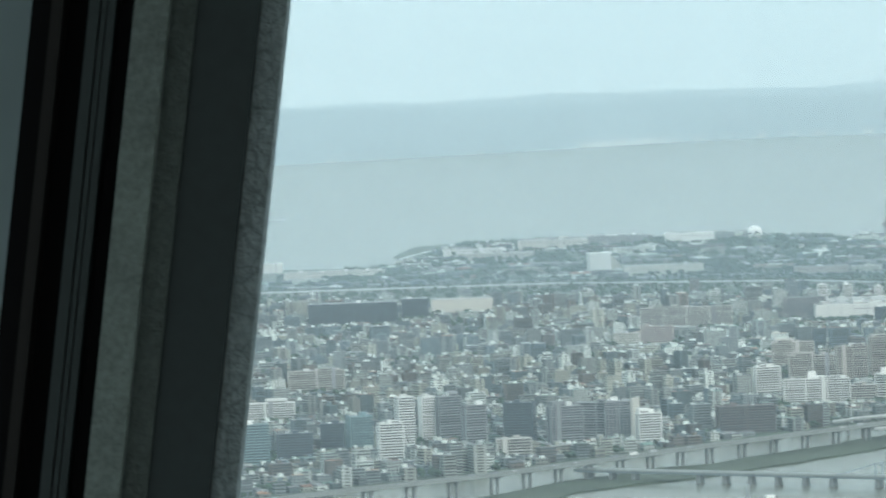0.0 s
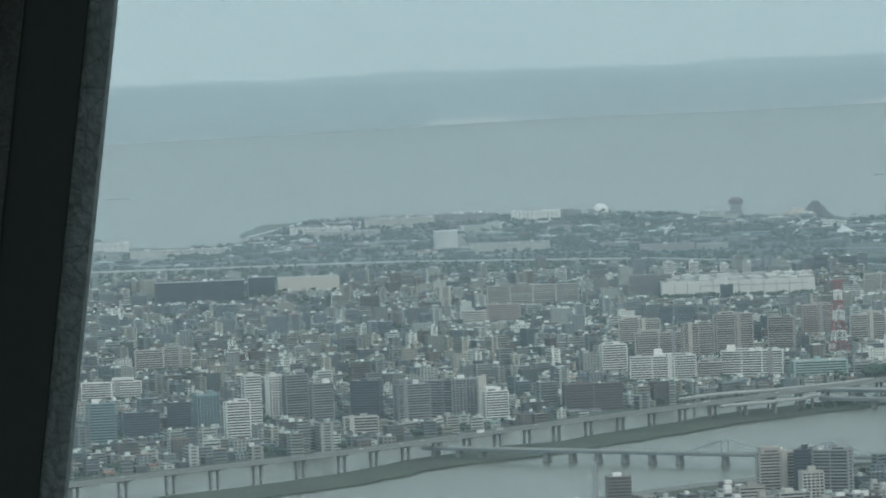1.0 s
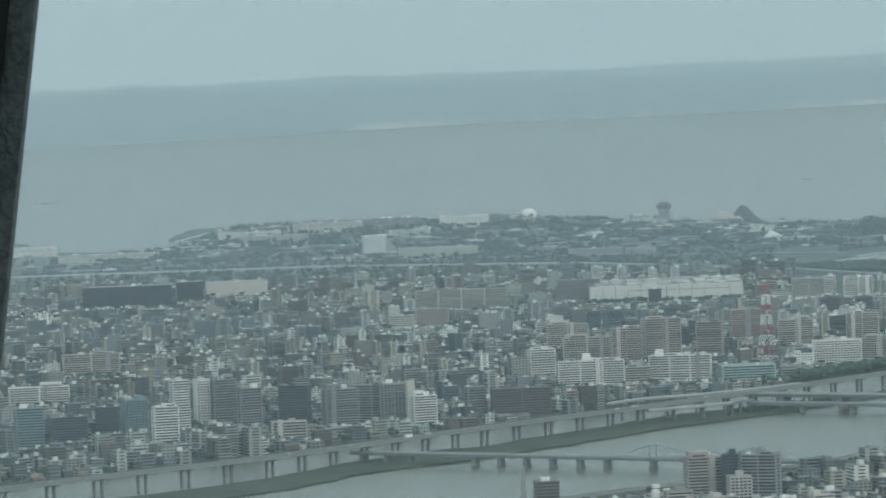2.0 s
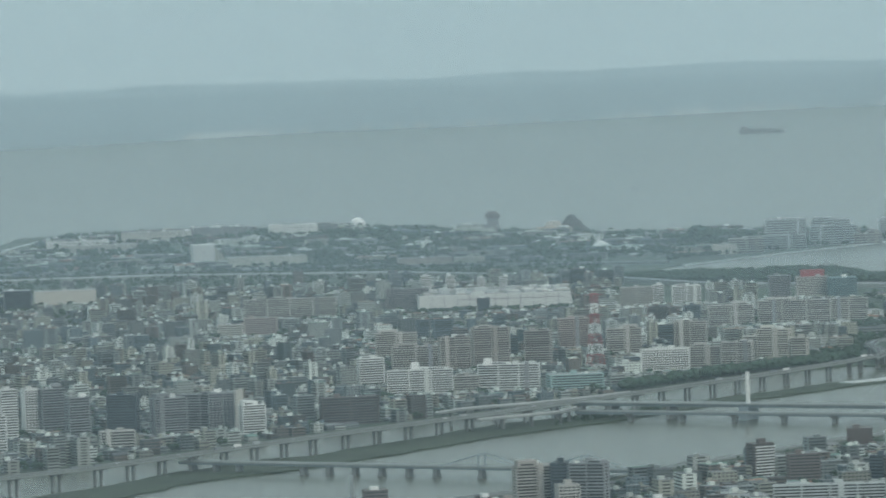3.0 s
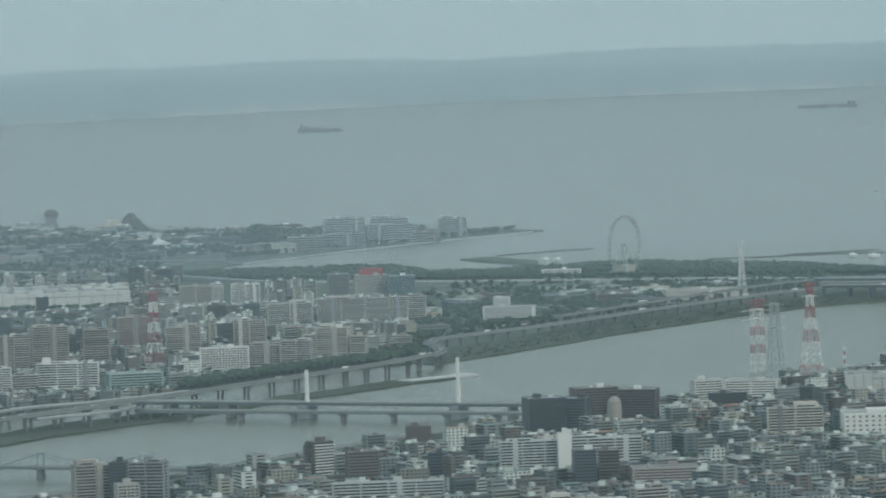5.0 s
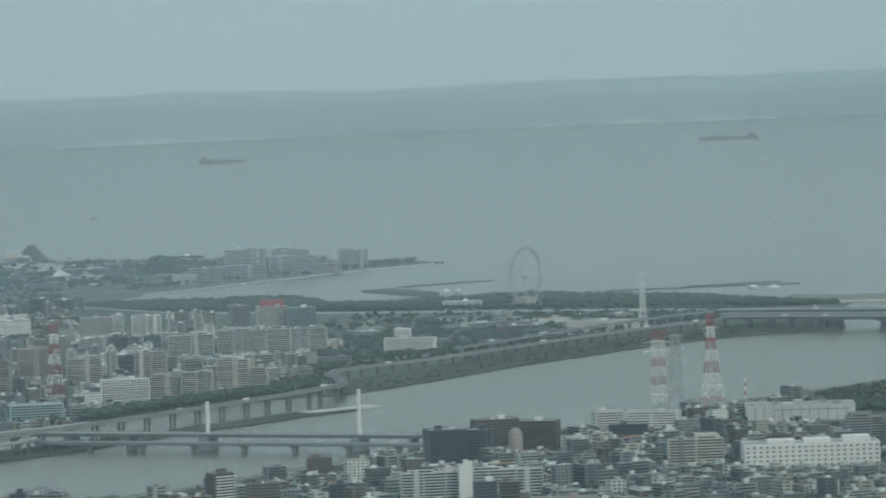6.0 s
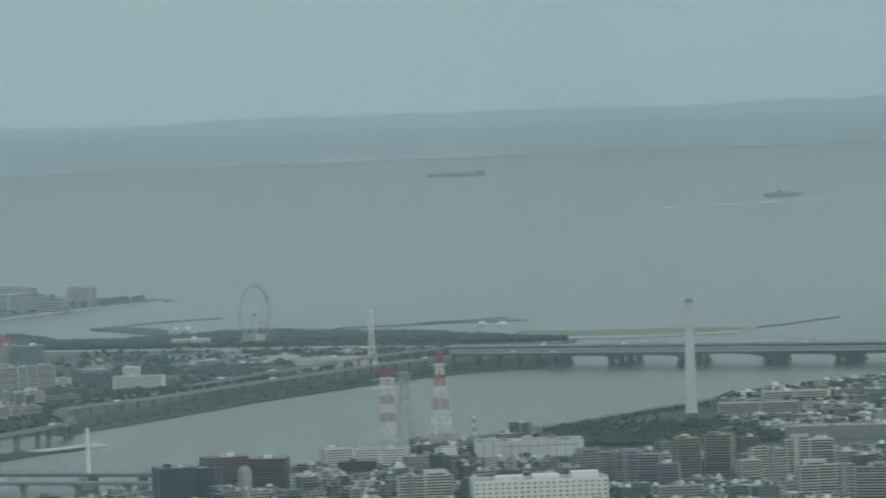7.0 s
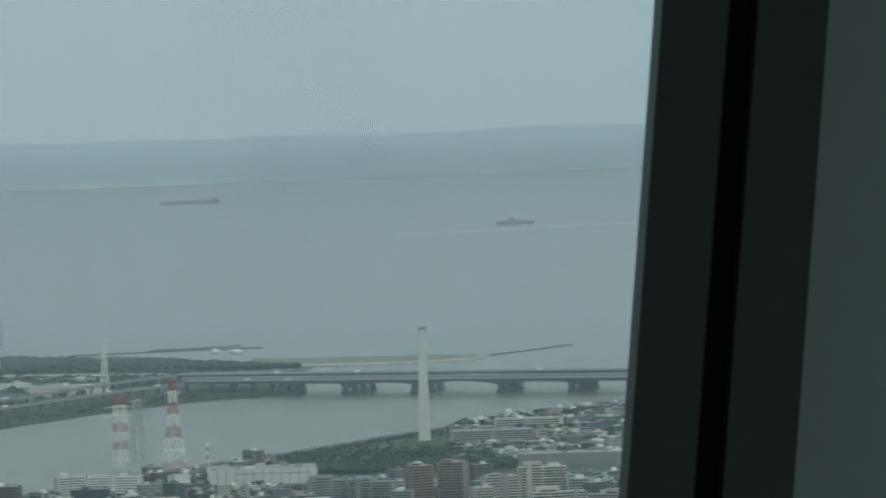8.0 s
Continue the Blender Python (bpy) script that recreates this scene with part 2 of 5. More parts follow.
SPIT_FAR = [(3.0, 6165), (2.11, 6103), (1.56, 6012), (0.87, 5930), (0.53, 5850), (-0.91, 5690), (-1.87, 5609), (-4.16, 5260), (-4.74, 5235), (-5.7, 5130), (-6.8, 4957), (-8.3, 4830), (-10, 4720), (-16, 4420)]


def along(line, az):
    return float(np.interp(az, [p[0] for p in line], [p[1] for p in line]))


def shore(line, step, wobble, seed):
    """A shoreline: the line cut in short steps that wander a little."""
    rng, out = random.Random(seed), []
    for (a0, d0), (a1, d1) in zip(line, line[1:]):
        p, q = polar(a0, d0), polar(a1, d1)
        n = max(1, int((q - p).length / step))
        for j in range(n):
            w = p.lerp(q, j / n)
            out.append((w.x + rng.uniform(-wobble, wobble), w.y + rng.uniform(-wobble, wobble)))
    e = polar(*line[-1])
    return out + [(e.x, e.y)]


def land(name, outline, z, mat, label, z0=-3.0):
    ob = new(name, Solid().prism(outline, z0, z, 0).mesh(name, mat))
    return tagged(ob, label, "ground", kind="structure")


# ---- ground and water ----
sea = Solid()
ring = [(39500 * math.sin(math.pi * j / 48), 39500 * math.cos(math.pi * j / 48)) for j in range(96)][::-1]
sea.prism(ring, -6, -1.5)
tagged(new("water", sea.mesh("water", water)), "grey-green bay and river water with small ripples", "water", kind="structure")
nb = shore(NEAR_BANK, 60, 6, 1)
land("ground_near", [(-12000, -9000), *nb, (12000, -9000)][::-1], 0, TOWNSOIL, "built-up ground of the near river bank")
land("ground_far", (shore(CHANNEL_BANK, 80, 5, 2) + shore(FAR_EDGE, 80, 8, 3))[::-1], 0, TOWNSOIL, "built-up ground across the river down to the bay")
land("river_spit", (shore(SPIT_NEAR, 40, 5, 4) + shore(SPIT_FAR, 40, 5, 5))[::-1], 0.4, GRASS, "long narrow grassy embankment between two river channels")
land("sand_island", shore([(3.0, 9280), (3.38, 9130), (3.92, 8970), (3.95, 9150), (3.38, 9350), (3.0, 9280)], 40, 6, 6)[::-1], 0.6, GRASS, "low scrubby sand island in the bay")
land("sand_beach", shore([(8.3, 8390), (8.75, 8395), (9.43, 8365), (10.25, 8398), (10.85, 8440), (11.1, 8570), (10.9, 8560), (10.25, 8480), (9.43, 8460), (8.75, 8480), (8.3, 8460)], 60, 6, 7)[::-1], 0.8, SAND, "pale curved sand beach")
land("beach_scrub", shore([(8.25, 8440), (8.75, 8450), (9.43, 8425), (10.25, 8440), (10.79, 8490), (11.0, 8575), (10.25, 8610), (9.43, 8620), (8.75, 8640), (8.2, 8680)], 60, 7, 17)[::-1], 1.4, DRYGRASS, "dry yellow-green grass on the curved beach")

land("park_lawn", shore([(8.75, 5860), (9.6, 5850), (10.8, 5880), (11.3, 6050), (11.0, 6200), (10.6, 6330), (10.5, 6650), (10.09, 6560), (9.4, 6400), (8.72, 6230), (8.75, 5860)], 60, 8, 19)[::-1], 0.5, LAWN, "green park lawn beside the chimney")

# ---- far shore ----
COAST = [(-30, 23000), (-9.4, 23400), (-6.6, 24600), (-3.9, 26300), (-1.9, 26500), (1.5, 28500), (5.0, 30000), (8.0, 30800), (10.2, 31200), (12.7, 32800), (30, 34000)]
hill_v, hill_f = [], []
HN, HD = 240, 9
for j in range(HN + 1):
    az = -30 + 60 * j / HN
    d0 = along(COAST, az)
    for i in range(HD):
        q = i / (HD - 1)
        d = d0 + (39000 - d0) * q
        rise = 0 if i == 0 else 6 + q * (165 + 4.5 * (az + 9)) + 52 * q * noise.noise(Vector((az * 0.45, q * 2, 3.1))) + 22 * q * noise.noise(Vector((az * 2.1, q * 5, 9.0)))
        hill_v.append((d * math.sin(radians(az)), d * math.cos(radians(az)), max(rise, 1.0) if i else -3))
for j in range(HN):
    for i in range(HD - 1):
        a = j * HD + i
        hill_f.append((a, a + HD, a + HD + 1, a + 1))
tagged(new("backdrop_hills", mesh_of("backdrop_hills", hill_v, hill_f, [FAR], k=K, smooth=True)), "low wooded hills on the far shore of the bay, coloured hazy blue-grey", "hills", kind="structure")
far_town, rng = Solid(), random.Random(8)
for _ in range(130):
    az = rng.choice((rng.uniform(-12, 14), rng.gauss(7.2, 0.25), rng.gauss(-5.1, 0.2), rng.gauss(5.9, 0.7), rng.gauss(-4.3, 0.9), rng.gauss(0.9, 0.8)))
    d = along(COAST, az) + rng.uniform(20, 170)
    p = polar(az, d)
    far_town.box(p.x, p.y, 0, rng.uniform(15, 90), 40, rng.uniform(5, 22) + (d - along(COAST, az)) * 0.006, radians(-az), 0)
tagged(new("far_town", far_town.mesh("far_town", SIGNAL)), "pale works and houses along the far shore", "buildings", kind="stuff")

# ---- haze over the town and the bay, imitated by tinted half-clear sheets along the banks, the bay's edge and the far coast ----
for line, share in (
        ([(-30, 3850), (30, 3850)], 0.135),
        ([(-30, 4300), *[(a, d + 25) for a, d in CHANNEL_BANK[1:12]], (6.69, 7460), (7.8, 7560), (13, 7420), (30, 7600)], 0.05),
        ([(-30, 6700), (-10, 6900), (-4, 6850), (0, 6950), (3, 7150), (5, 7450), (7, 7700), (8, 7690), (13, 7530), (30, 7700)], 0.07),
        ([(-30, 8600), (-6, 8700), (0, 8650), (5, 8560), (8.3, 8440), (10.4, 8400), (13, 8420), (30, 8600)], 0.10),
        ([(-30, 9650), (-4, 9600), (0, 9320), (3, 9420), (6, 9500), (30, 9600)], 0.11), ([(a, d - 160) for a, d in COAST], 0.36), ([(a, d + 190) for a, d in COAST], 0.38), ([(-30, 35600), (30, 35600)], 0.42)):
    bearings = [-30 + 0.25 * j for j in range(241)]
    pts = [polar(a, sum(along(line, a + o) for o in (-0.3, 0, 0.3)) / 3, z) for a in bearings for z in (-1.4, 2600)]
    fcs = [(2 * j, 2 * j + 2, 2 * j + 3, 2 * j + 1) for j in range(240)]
    haze_tint = bpy.data.materials.get("haze_%d" % (share * 100)) or veil_material("haze_%d" % (share * 100), (0.68, 0.87, 1.0) if share < 0.29 else (0.80, 0.94, 1.0), share)
    tagged(new("haze_veil", mesh_of("haze_veil", pts, fcs, [haze_tint], k=K, smooth=True)), "bluish half-clear sheet that imitates haze over the town", "haze", kind="structure")


# ---- the gallery ----
def room_box(name, x0, x1, y0, y1, z0, z1, mat, label, lean=0.0, lean1=None, pivot=56.15):
    """A box at true size; its sides may lean with height."""
    lean1 = lean if lean1 is None else lean1
    s = Solid().box(0, 0, 0, 1, 1, 1)
    pts = []
    for x, y, z in s.v:
        zz = z0 + (z1 - z0) * z
        xx = x0 + lean * (zz - pivot) if x < 0 else x1 + lean1 * (zz - pivot)
        pts.append((xx, y0 if y < 0 else y1, zz))
    ob = new(name, mesh_of(name, pts, s.f, [mat]))
    return tagged(ob, label, "wall", kind="structure") if label else ob


WY, LL, LR = 3.0, math.tan(radians(8.2)), math.tan(radians(5.85))
XL, XR = -0.540, 0.749
room_box("wall_south", -3, 3, WY + 0.18, WY + 0.3, 0, 55.25, PANEL, "plain grey tower wall under the gallery window")
room_box("wall_south_head", -3, 3, WY + 0.18, WY + 0.3, 57.1, 57.7, PANEL, "plain grey wall over the gallery window")
room_box("wall_south_east", -3, XL - 0.172, WY + 0.18, WY + 0.3, 55.25, 57.1, PANEL, "smooth grey wall panel beside the window frame", 0, LL)
room_box("wall_south_west", XR + 0.108, 3, WY + 0.18, WY + 0.3, 55.25, 57.1, PANEL, "smooth grey wall panel beside the window frame", LR, 0)
for lo, hi, what in ((0, 55.25, "under the window band"), (57.3, 57.7, "over the window band")):
    room_box("wall_north", -3, 3, -3.12, -3, lo, hi, PANEL, "plain grey gallery wall " + what)
    room_box("wall_east", -3.12, -3, -3.12, WY + 0.3, lo, hi, PANEL, "plain grey gallery wall " + what)
    room_box("wall_west", 3, 3.12, -3.12, WY + 0.3, lo, hi, PANEL, "plain grey gallery wall " + what)
tagged(room_box("floor", -3, 3, -3, WY + 0.18, 54.5, 54.62, FLOORMAT, ""), "dark carpeted gallery floor", "floor", kind="structure")
tagged(room_box("ceiling", -3.12, 3.12, -3.12, WY + 0.3, 57.7, 57.8, PANEL, ""), "plain grey gallery ceiling", "ceiling", kind="structure")

window = tagged(new("window_1"), "tall gallery window with dark leaning metal mullions", "window", kind="structure")
window.location = (0, WY, 55.25)


def frame_part(name, x0, x1, y0, y1, mat, lean, label=""):
    ob = room_box(name, x0, x1, y0, y1, 55.25, 57.1, mat, "", lean)
    ob.parent, ob.matrix_parent_inverse = window, Matrix.Translation((0, -WY, -55.25))
    return tagged(ob, label) if label else ob


M = 3.0 / 8400
ML = 0.962 * M
frame_part("edge_strip", XL - 47 * ML, XL, WY - 0.004, WY + 0.012, FRAME_GREY, LL, "cracked grey sealant strip")
frame_part("mullion_face", XL - 165 * ML, XL - 47 * ML, WY - 0.012, WY + 0.012, FRAME_DARK, LL, "dark metal mullion face")
frame_part("mullion_web", XL - 212 * ML, XL - 165 * ML, WY - 0.016, WY + 0.012, FRAME_DUSTY, LL, "dusty dark metal")
frame_part("mullion_rib", XL - 278 * ML, XL - 212 * ML, WY - 0.024, WY + 0.012, FRAME_RIB, LL, "dusty lighter grey metal rib")
# Near-black colour stands in for the dark gaps between the frame's parts.
frame_part("gasket", XL - 316 * ML, XL - 278 * ML, WY - 0.002, WY + 0.012, FRAME_BLACK, LL, "black strip in a dark gap of the frame")
for q0, q1 in ((320, 334), (337, 346), (350, 371)):
    frame_part("fin", XL - q1 * ML, XL - q0 * ML, WY - 0.012, WY + 0.012, FRAME_DARK, LL)
frame_part("gasket", XL - 424 * ML, XL - 316 * ML, WY + 0.012, WY + 0.03, FRAME_BLACK, LL, "black strip in a dark gap of the frame")
frame_part("jamb", XL - 446 * ML, XL - 424 * ML, WY - 0.006, WY + 0.03, FRAME_BROWN, LL, "dark brownish metal jamb")
frame_part("gasket", XL - 486 * ML, XL - 446 * ML, WY - 0.002, WY + 0.03, FRAME_BLACK, LL, "black strip in a dark gap of the frame")
frame_part("mullion_face", XR, XR + 125 * M, WY - 0.012, WY + 0.012, FRAME_DARK, LR, "dark metal mullion face")
frame_part("gasket", XR + 125 * M, XR + 179 * M, WY + 0.0, WY + 0.03, FRAME_BLACK, LR, "black strip in a dark gap of the frame")
frame_part("jamb", XR + 179 * M, XR + 312 * M, WY - 0.012, WY + 0.03, FRAME_DARK, LR, "dark metal jamb")
for side, x0, x1, ln in ((-1, XL - 0.171, XL - 0.045, LL), (1, XR + 0.05, XR + 0.107, LR)):
    frame_part("mullion_core", x0, x1, WY + 0.031, WY + 0.18, FRAME_DARK, ln)


# ---- bridges ----
def deck_run(line, width, thick, z):
    """One continuous ribbon of a deck, wall or mole along bearings and distances."""
    pts, s = [polar(a, d) for a, d in line], Solid()
    for j, p in enumerate(pts):
        v = (pts[min(j + 1, len(pts) - 1)] - pts[max(j - 1, 0)]).normalized()
        o = Vector((-v.y, v.x, 0)) * width / 2
        for q, zz in ((p - o, z - thick), (p + o, z - thick), (p + o, z), (p - o, z)):
            s.v.append((q.x, q.y, zz))
    for j in range(len(pts) - 1):
        b = 4 * j
        for k in range(4):
            n = (k + 1) % 4
            s.f.append((b + k, b + 4 + k, b + 4 + n, b + n))
    s.f += [(0, 1, 2, 3), tuple(reversed(range(len(s.v) - 4, len(s.v))))]
    s.i = [0] * len(s.f)
    return s


def fine(line, step):
    out = []
    for (a0, d0), (a1, d1) in zip(line, line[1:]):
        p, q = polar(a0, d0), polar(a1, d1)
        n = max(1, round((q - p).length / step))
        for j in range(n):
            w = p.lerp(q, j / n)
            out.append((math.degrees(math.atan2(w.x, w.y)), math.hypot(w.x, w.y)))
    return out + [line[-1]]


def bridge(name, label):
    return tagged(new(name), label, "bridge")


VIA = [(-15, 4480), (-10, 4770), (-8.84, 4860), (-6.76, 5010), (-4.15, 5295), (-1.89, 5560), (-0.24, 5790), (1.59, 6095), (2.35, 6250), (2.62, 6330)]
via = bridge("expressway_viaduct", "long pale concrete expressway viaduct on paired piers in the river")
line = fine(VIA, 56)
part("deck", deck_run(line, 19, 2.1, 18.5), DECK, via)
part("roadway", deck_run(line, 17, 0.25, 18.75), ASPHALT, via, "grey asphalt roadway")
for off in (-9.2, 9.2):
    rail = [(a, d + off) for a, d in line]
    part("barrier", deck_run(rail, 0.5, 1.3, 19.8), DECK, via, "pale concrete barrier")
post = Solid().box(0, 0, -3, 1.9, 3.0, 19.2).box(0, 0, 14.6, 2.6, 13, 1.8, taper=1.2).mesh("pier", PIER)
for (a, d), (an, dn) in zip(line, line[1:]):
    v = polar(an, dn) - polar(a, d)
    yaw = math.atan2(v.y, v.x)
    for side in (-5, 5):
        o = part("pier", post, None, via, at=polar(a, d) + Vector((math.cos(yaw), math.sin(yaw), 0)) * side)
        o.rotation_euler = (0, 0, yaw)

RAMP = [(2.62, 6330), (2.76, 6420), (2.72, 6520), (2.6, 6600), (2.66, 6680), (3.0, 6740), (3.95, 6900), (5.32, 7230), (6.69, 7560), (7.4, 7680), (8.0, 7720)]
ramp = bridge("riverside_expressway", "raised expressway curving along the grassy far bank")
line = fine(RAMP, 40)
part("deck", deck_run(line, 15, 2.4, 15.5), DECK, ramp)
part("roadway", deck_run(line, 13.4, 0.25, 15.75), ASPHALT, ramp, "grey asphalt roadway")
for off in (-7.2, 7.2):
    part("barrier", deck_run([(a, d + off) for a, d in line], 0.5, 1.2, 16.7), DECK, ramp, "pale concrete barrier")
leg = Solid().box(0, 0, -3, 3.2, 4.5, 16.2).box(0, 0, 11.4, 3.4, 12, 1.8).mesh("pier", PIER)
for a, d in line[1:]:
    o = part("pier", leg, None, ramp, at=polar(a, d))
    o.rotation_euler = (0, 0, radians(60 - a))
RAMP2 = [(4.2, 7080), (5.32, 7380), (6.69, 7760), (7.4, 7900), (8.7, 7960)]
ramp2 = bridge("upper_expressway", "second raised expressway deck behind the bank")
line = fine(RAMP2, 45)
part("deck", deck_run(line, 14, 2.2, 19), DECK, ramp2)
part("roadway", deck_run(line, 12.4, 0.25, 19.25), ASPHALT, ramp2, "grey asphalt roadway")
for a, d in line:
    o = part("pier", leg, None, ramp2, at=(*polar(a, d).xy, 3.4))
    o.rotation_euler = (0, 0, radians(60 - a))


def station(p, v, az):
    """Metres along a bridge that starts at p and runs along v, where it crosses a bearing."""
    u, r = v.normalized(), polar(az, 1)
    return (p.y * r.x - p.x * r.y) / (u.x * r.y - u.y * r.x)


def girder_bridge(name, label, a, b, z, thick, width, stations, pier_mesh, deck_mat):
    """A straight bridge from a to b with piers at the given metres."""
    p, q = polar(*a), polar(*b)
    v = q - p
    ob = tagged(new(name), label, "bridge")
    ob.location, ob.rotation_euler = p * K, (0, 0, math.atan2(v.y, v.x))
    n = v.length
    part("girder", Solid().box(n / 2, 0, z - thick, n, width * 0.8, thick), deck_mat, ob)
    part("deck", Solid().box(n / 2, 0, z, n, width, 0.7), DECK, ob)
    for s in (-1, 1):
        part("railing", Solid().box(n / 2, s * (width / 2 - 0.2), z + 0.7, n, 0.3, 1.1), STEEL, ob)
    for az in stations:
        part("pier", pier_mesh, None, ob, at=(station(p, v, az), 0, 0))
    return ob, lambda az: station(p, v, az)


kas_pier = Solid().box(0, 0, -3, 6.2, 10, 3.4).box(0, 0, 0.4, 4.6, 9, 7.2, taper=0.95).mesh("pier", PIER)
kas, kn = girder_bridge("girder_bridge", "long low steel girder bridge with two small suspension towers", (-5.75, 5131), (-0.2, 4835), 10, 2.3, 14, [-5.62, -5.33, -5.05, -4.27, -3.96, -3.65, -3.33, -3.0, -2.67, -2.12, -0.87], kas_pier, GIRDER)
for x in (kn(-2.12), kn(-0.87)):
    tower = part("tower", Solid().box(0, -7, 9, 1.6, 1.2, 16, taper=0.8).box(0, 7, 9, 1.6, 1.2, 16, taper=0.8).box(0, 0, 23.4, 1.2, 14, 1.2), GIRDER, kas, "slender suspension tower", at=(x, 0, 0))
    for y in (-7, 7):
        part("cable", Solid().tube((-48, y, 10.6), (0, y, 24.6), 0.35, n=6).tube((0, y, 24.6), (48, y, 10.6), 0.35, n=6), GIRDER, tower, "suspension cable")

rail_pier = Solid().box(0, 0, -3, 5, 6, 8.5).box(0, 0, 5.0, 9, 8, 3.2, taper=1.25).mesh("pier", PIER)
kw, wn_ = girder_bridge("railway_bridge", "straight steel railway bridge on flared piers", (-0.95, 5640), (3.75, 5412), 9.5, 2.6, 11, [-0.3, 0.32, 0.95, 1.55, 2.16, 2.81, 3.42], rail_pier, GIRDER)
big_pier = Solid().box(0, 0, -3, 11, 30, 17).mesh("pier", GIRDER)
small_pier = Solid().box(0, 0, -3, 4, 22, 17).mesh("pier", PIER)
cs, cn = girder_bridge("cable_stayed_bridge", "cable-stayed road bridge with two white single masts", (-0.95, 5690), (3.85, 5455), 16.5, 3.0, 24, [-0.5, 0.2], small_pier, GIRDER)
for x, top in ((cn(1.12), 55), (cn(2.95), 70)):
    part("pier", big_pier, None, cs, at=(x, 0, 0))
    mast = part("mast", Solid().box(0, 0, 14, 3.8, 3.8, top - 14, taper=0.8), SIGNAL, cs, "white steel mast", at=(x, 0, 0))
    for k in range(1, 6):
        part("cable", Solid().tube((-14 * k, 0, 17.6), (0, 0, top - 16 + 2 * k), 0.06, n=5).tube((14 * k, 0, 17.6), (0, 0, top - 16 + 2 * k), 0.06, n=5), STEEL, mast, "thin steel stay cable")
part("pier", small_pier, None, cs, at=(cn(3.6), 0, 0))


def ramp_road(name, label, line, width, z, step=38):
    """A raised road on single column piers."""
    ob = bridge(name, label)
    line = fine(line, step)
    part("deck", deck_run(line, width, 1.8, z), DECK, ob)
    part("roadway", deck_run(line, width - 1.4, 0.25, z + 0.25), ASPHALT, ob, "grey asphalt roadway")
    for off in (-width / 2, width / 2):
        part("barrier", deck_run([(a, d + off) for a, d in line], 0.5, 1.2, z + 1.2), CHALK, ob, "pale concrete barrier")
    column = Solid().box(0, 0, -3, 2.4, 3.0, z + 1.4).box(0, 0, z - 3.2, 3.0, width * 0.7, 1.4).mesh("pier", PIER)
    for a, d in line[1:-1]:
        part("pier", column, None, ob, at=polar(a, d)).rotation_euler = (0, 0, radians(50 - a))
    return ob


ramp_road("interchange_ramp", "curved interchange ramp joining bridge and viaduct", [(-2.15, 5500), (-1.85, 5530), (-1.5, 5550), (-1.15, 5585), (-0.95, 5640)], 11, 14.5)
ramp_road("interchange_ramp", "raised slip road behind the viaduct", [(-2.65, 5590), (-2.3, 5640), (-1.95, 5665), (-1.5, 5690), (-0.9, 5745), (-0.3, 5815)], 11, 17.5)


def haunched(name, label, a, b, z, width, bearings, big, mat):
    """A girder bridge whose girder deepens over its piers, which stand at the given bearings."""
    p, q = polar(*a), polar(*b)
    v = q - p
    ob = tagged(new(name), label, "bridge")
    ob.location, ob.rotation_euler = p * K, (0, 0, math.atan2(v.y, v.x))
    at = [0.0] + [station(p, v, az) for az in bearings] + [v.length]
    for j, (x0, x1) in enumerate(zip(at, at[1:])):
        n = x1 - x0
        mid = 3.0 if j == big else 4.6 if n > 60 else 3.4
        deep = (9.5 if n > 60 else 4.5) - (0 if j == big else 2.5)
        prof = [(x0 + n * k / 16, z - mid - deep * abs(2 * k / 16 - 1) ** (2.6 if j == big else 4)) for k in range(17)]
        s = Solid()
        for y in (-width / 2, width / 2):
            s.v += [(px, y, pz) for px, pz in prof] + [(px, y, z) for px, _ in prof]
        for k in range(16):
            for b0 in (0, 34):
                s.f.append((b0 + k, b0 + k + 1, b0 + 18 + k, b0 + 17 + k))
            s.f.append((k, k + 34, k + 35, k + 1))
        s.i = [0] * len(s.f)
        part("girder", s, mat, ob)
    column = Solid().box(-8, 0, -3, 6.5, width * 0.85, z - 3).box(8, 0, -3, 6.5, width * 0.85, z - 3).box(0, 0, -3, 27, width, 4.6).mesh("pier", DARKSTEEL)
    slim = Solid().box(0, 0, -3, 4.0, width * 0.7, z - 1).box(0, 0, z - 7, 5, width * 0.95, 2.4).mesh("pier", DARKSTEEL)
    for x0, x, x1 in zip(at, at[1:], at[2:]):
        part("pier", column if x1 - x > 60 else slim, None, ob, at=(x, 0, 0))
    n = v.length
    part("deck", Solid().box(n / 2, 0, z, n, width + 2, 0.9), DECK, ob)
    for s_ in (-1, 1):
        part("railing", Solid().box(n / 2, s_ * (width / 2 + 0.7), z + 0.9, n, 0.3, 1.3), STEEL, ob)
    lamp = Solid().tube((0, 0, z), (0, 0, z + 9), 0.18, 0.12, n=5).box(0, 0.7, z + 8.8, 0.4, 1.6, 0.25).mesh("lamp_post", STEEL)
    for k in range(int(n / 45)):
        part("lamp_post", lamp, None, ob, at=(22 + 45 * k, width / 2, 0))
    return ob


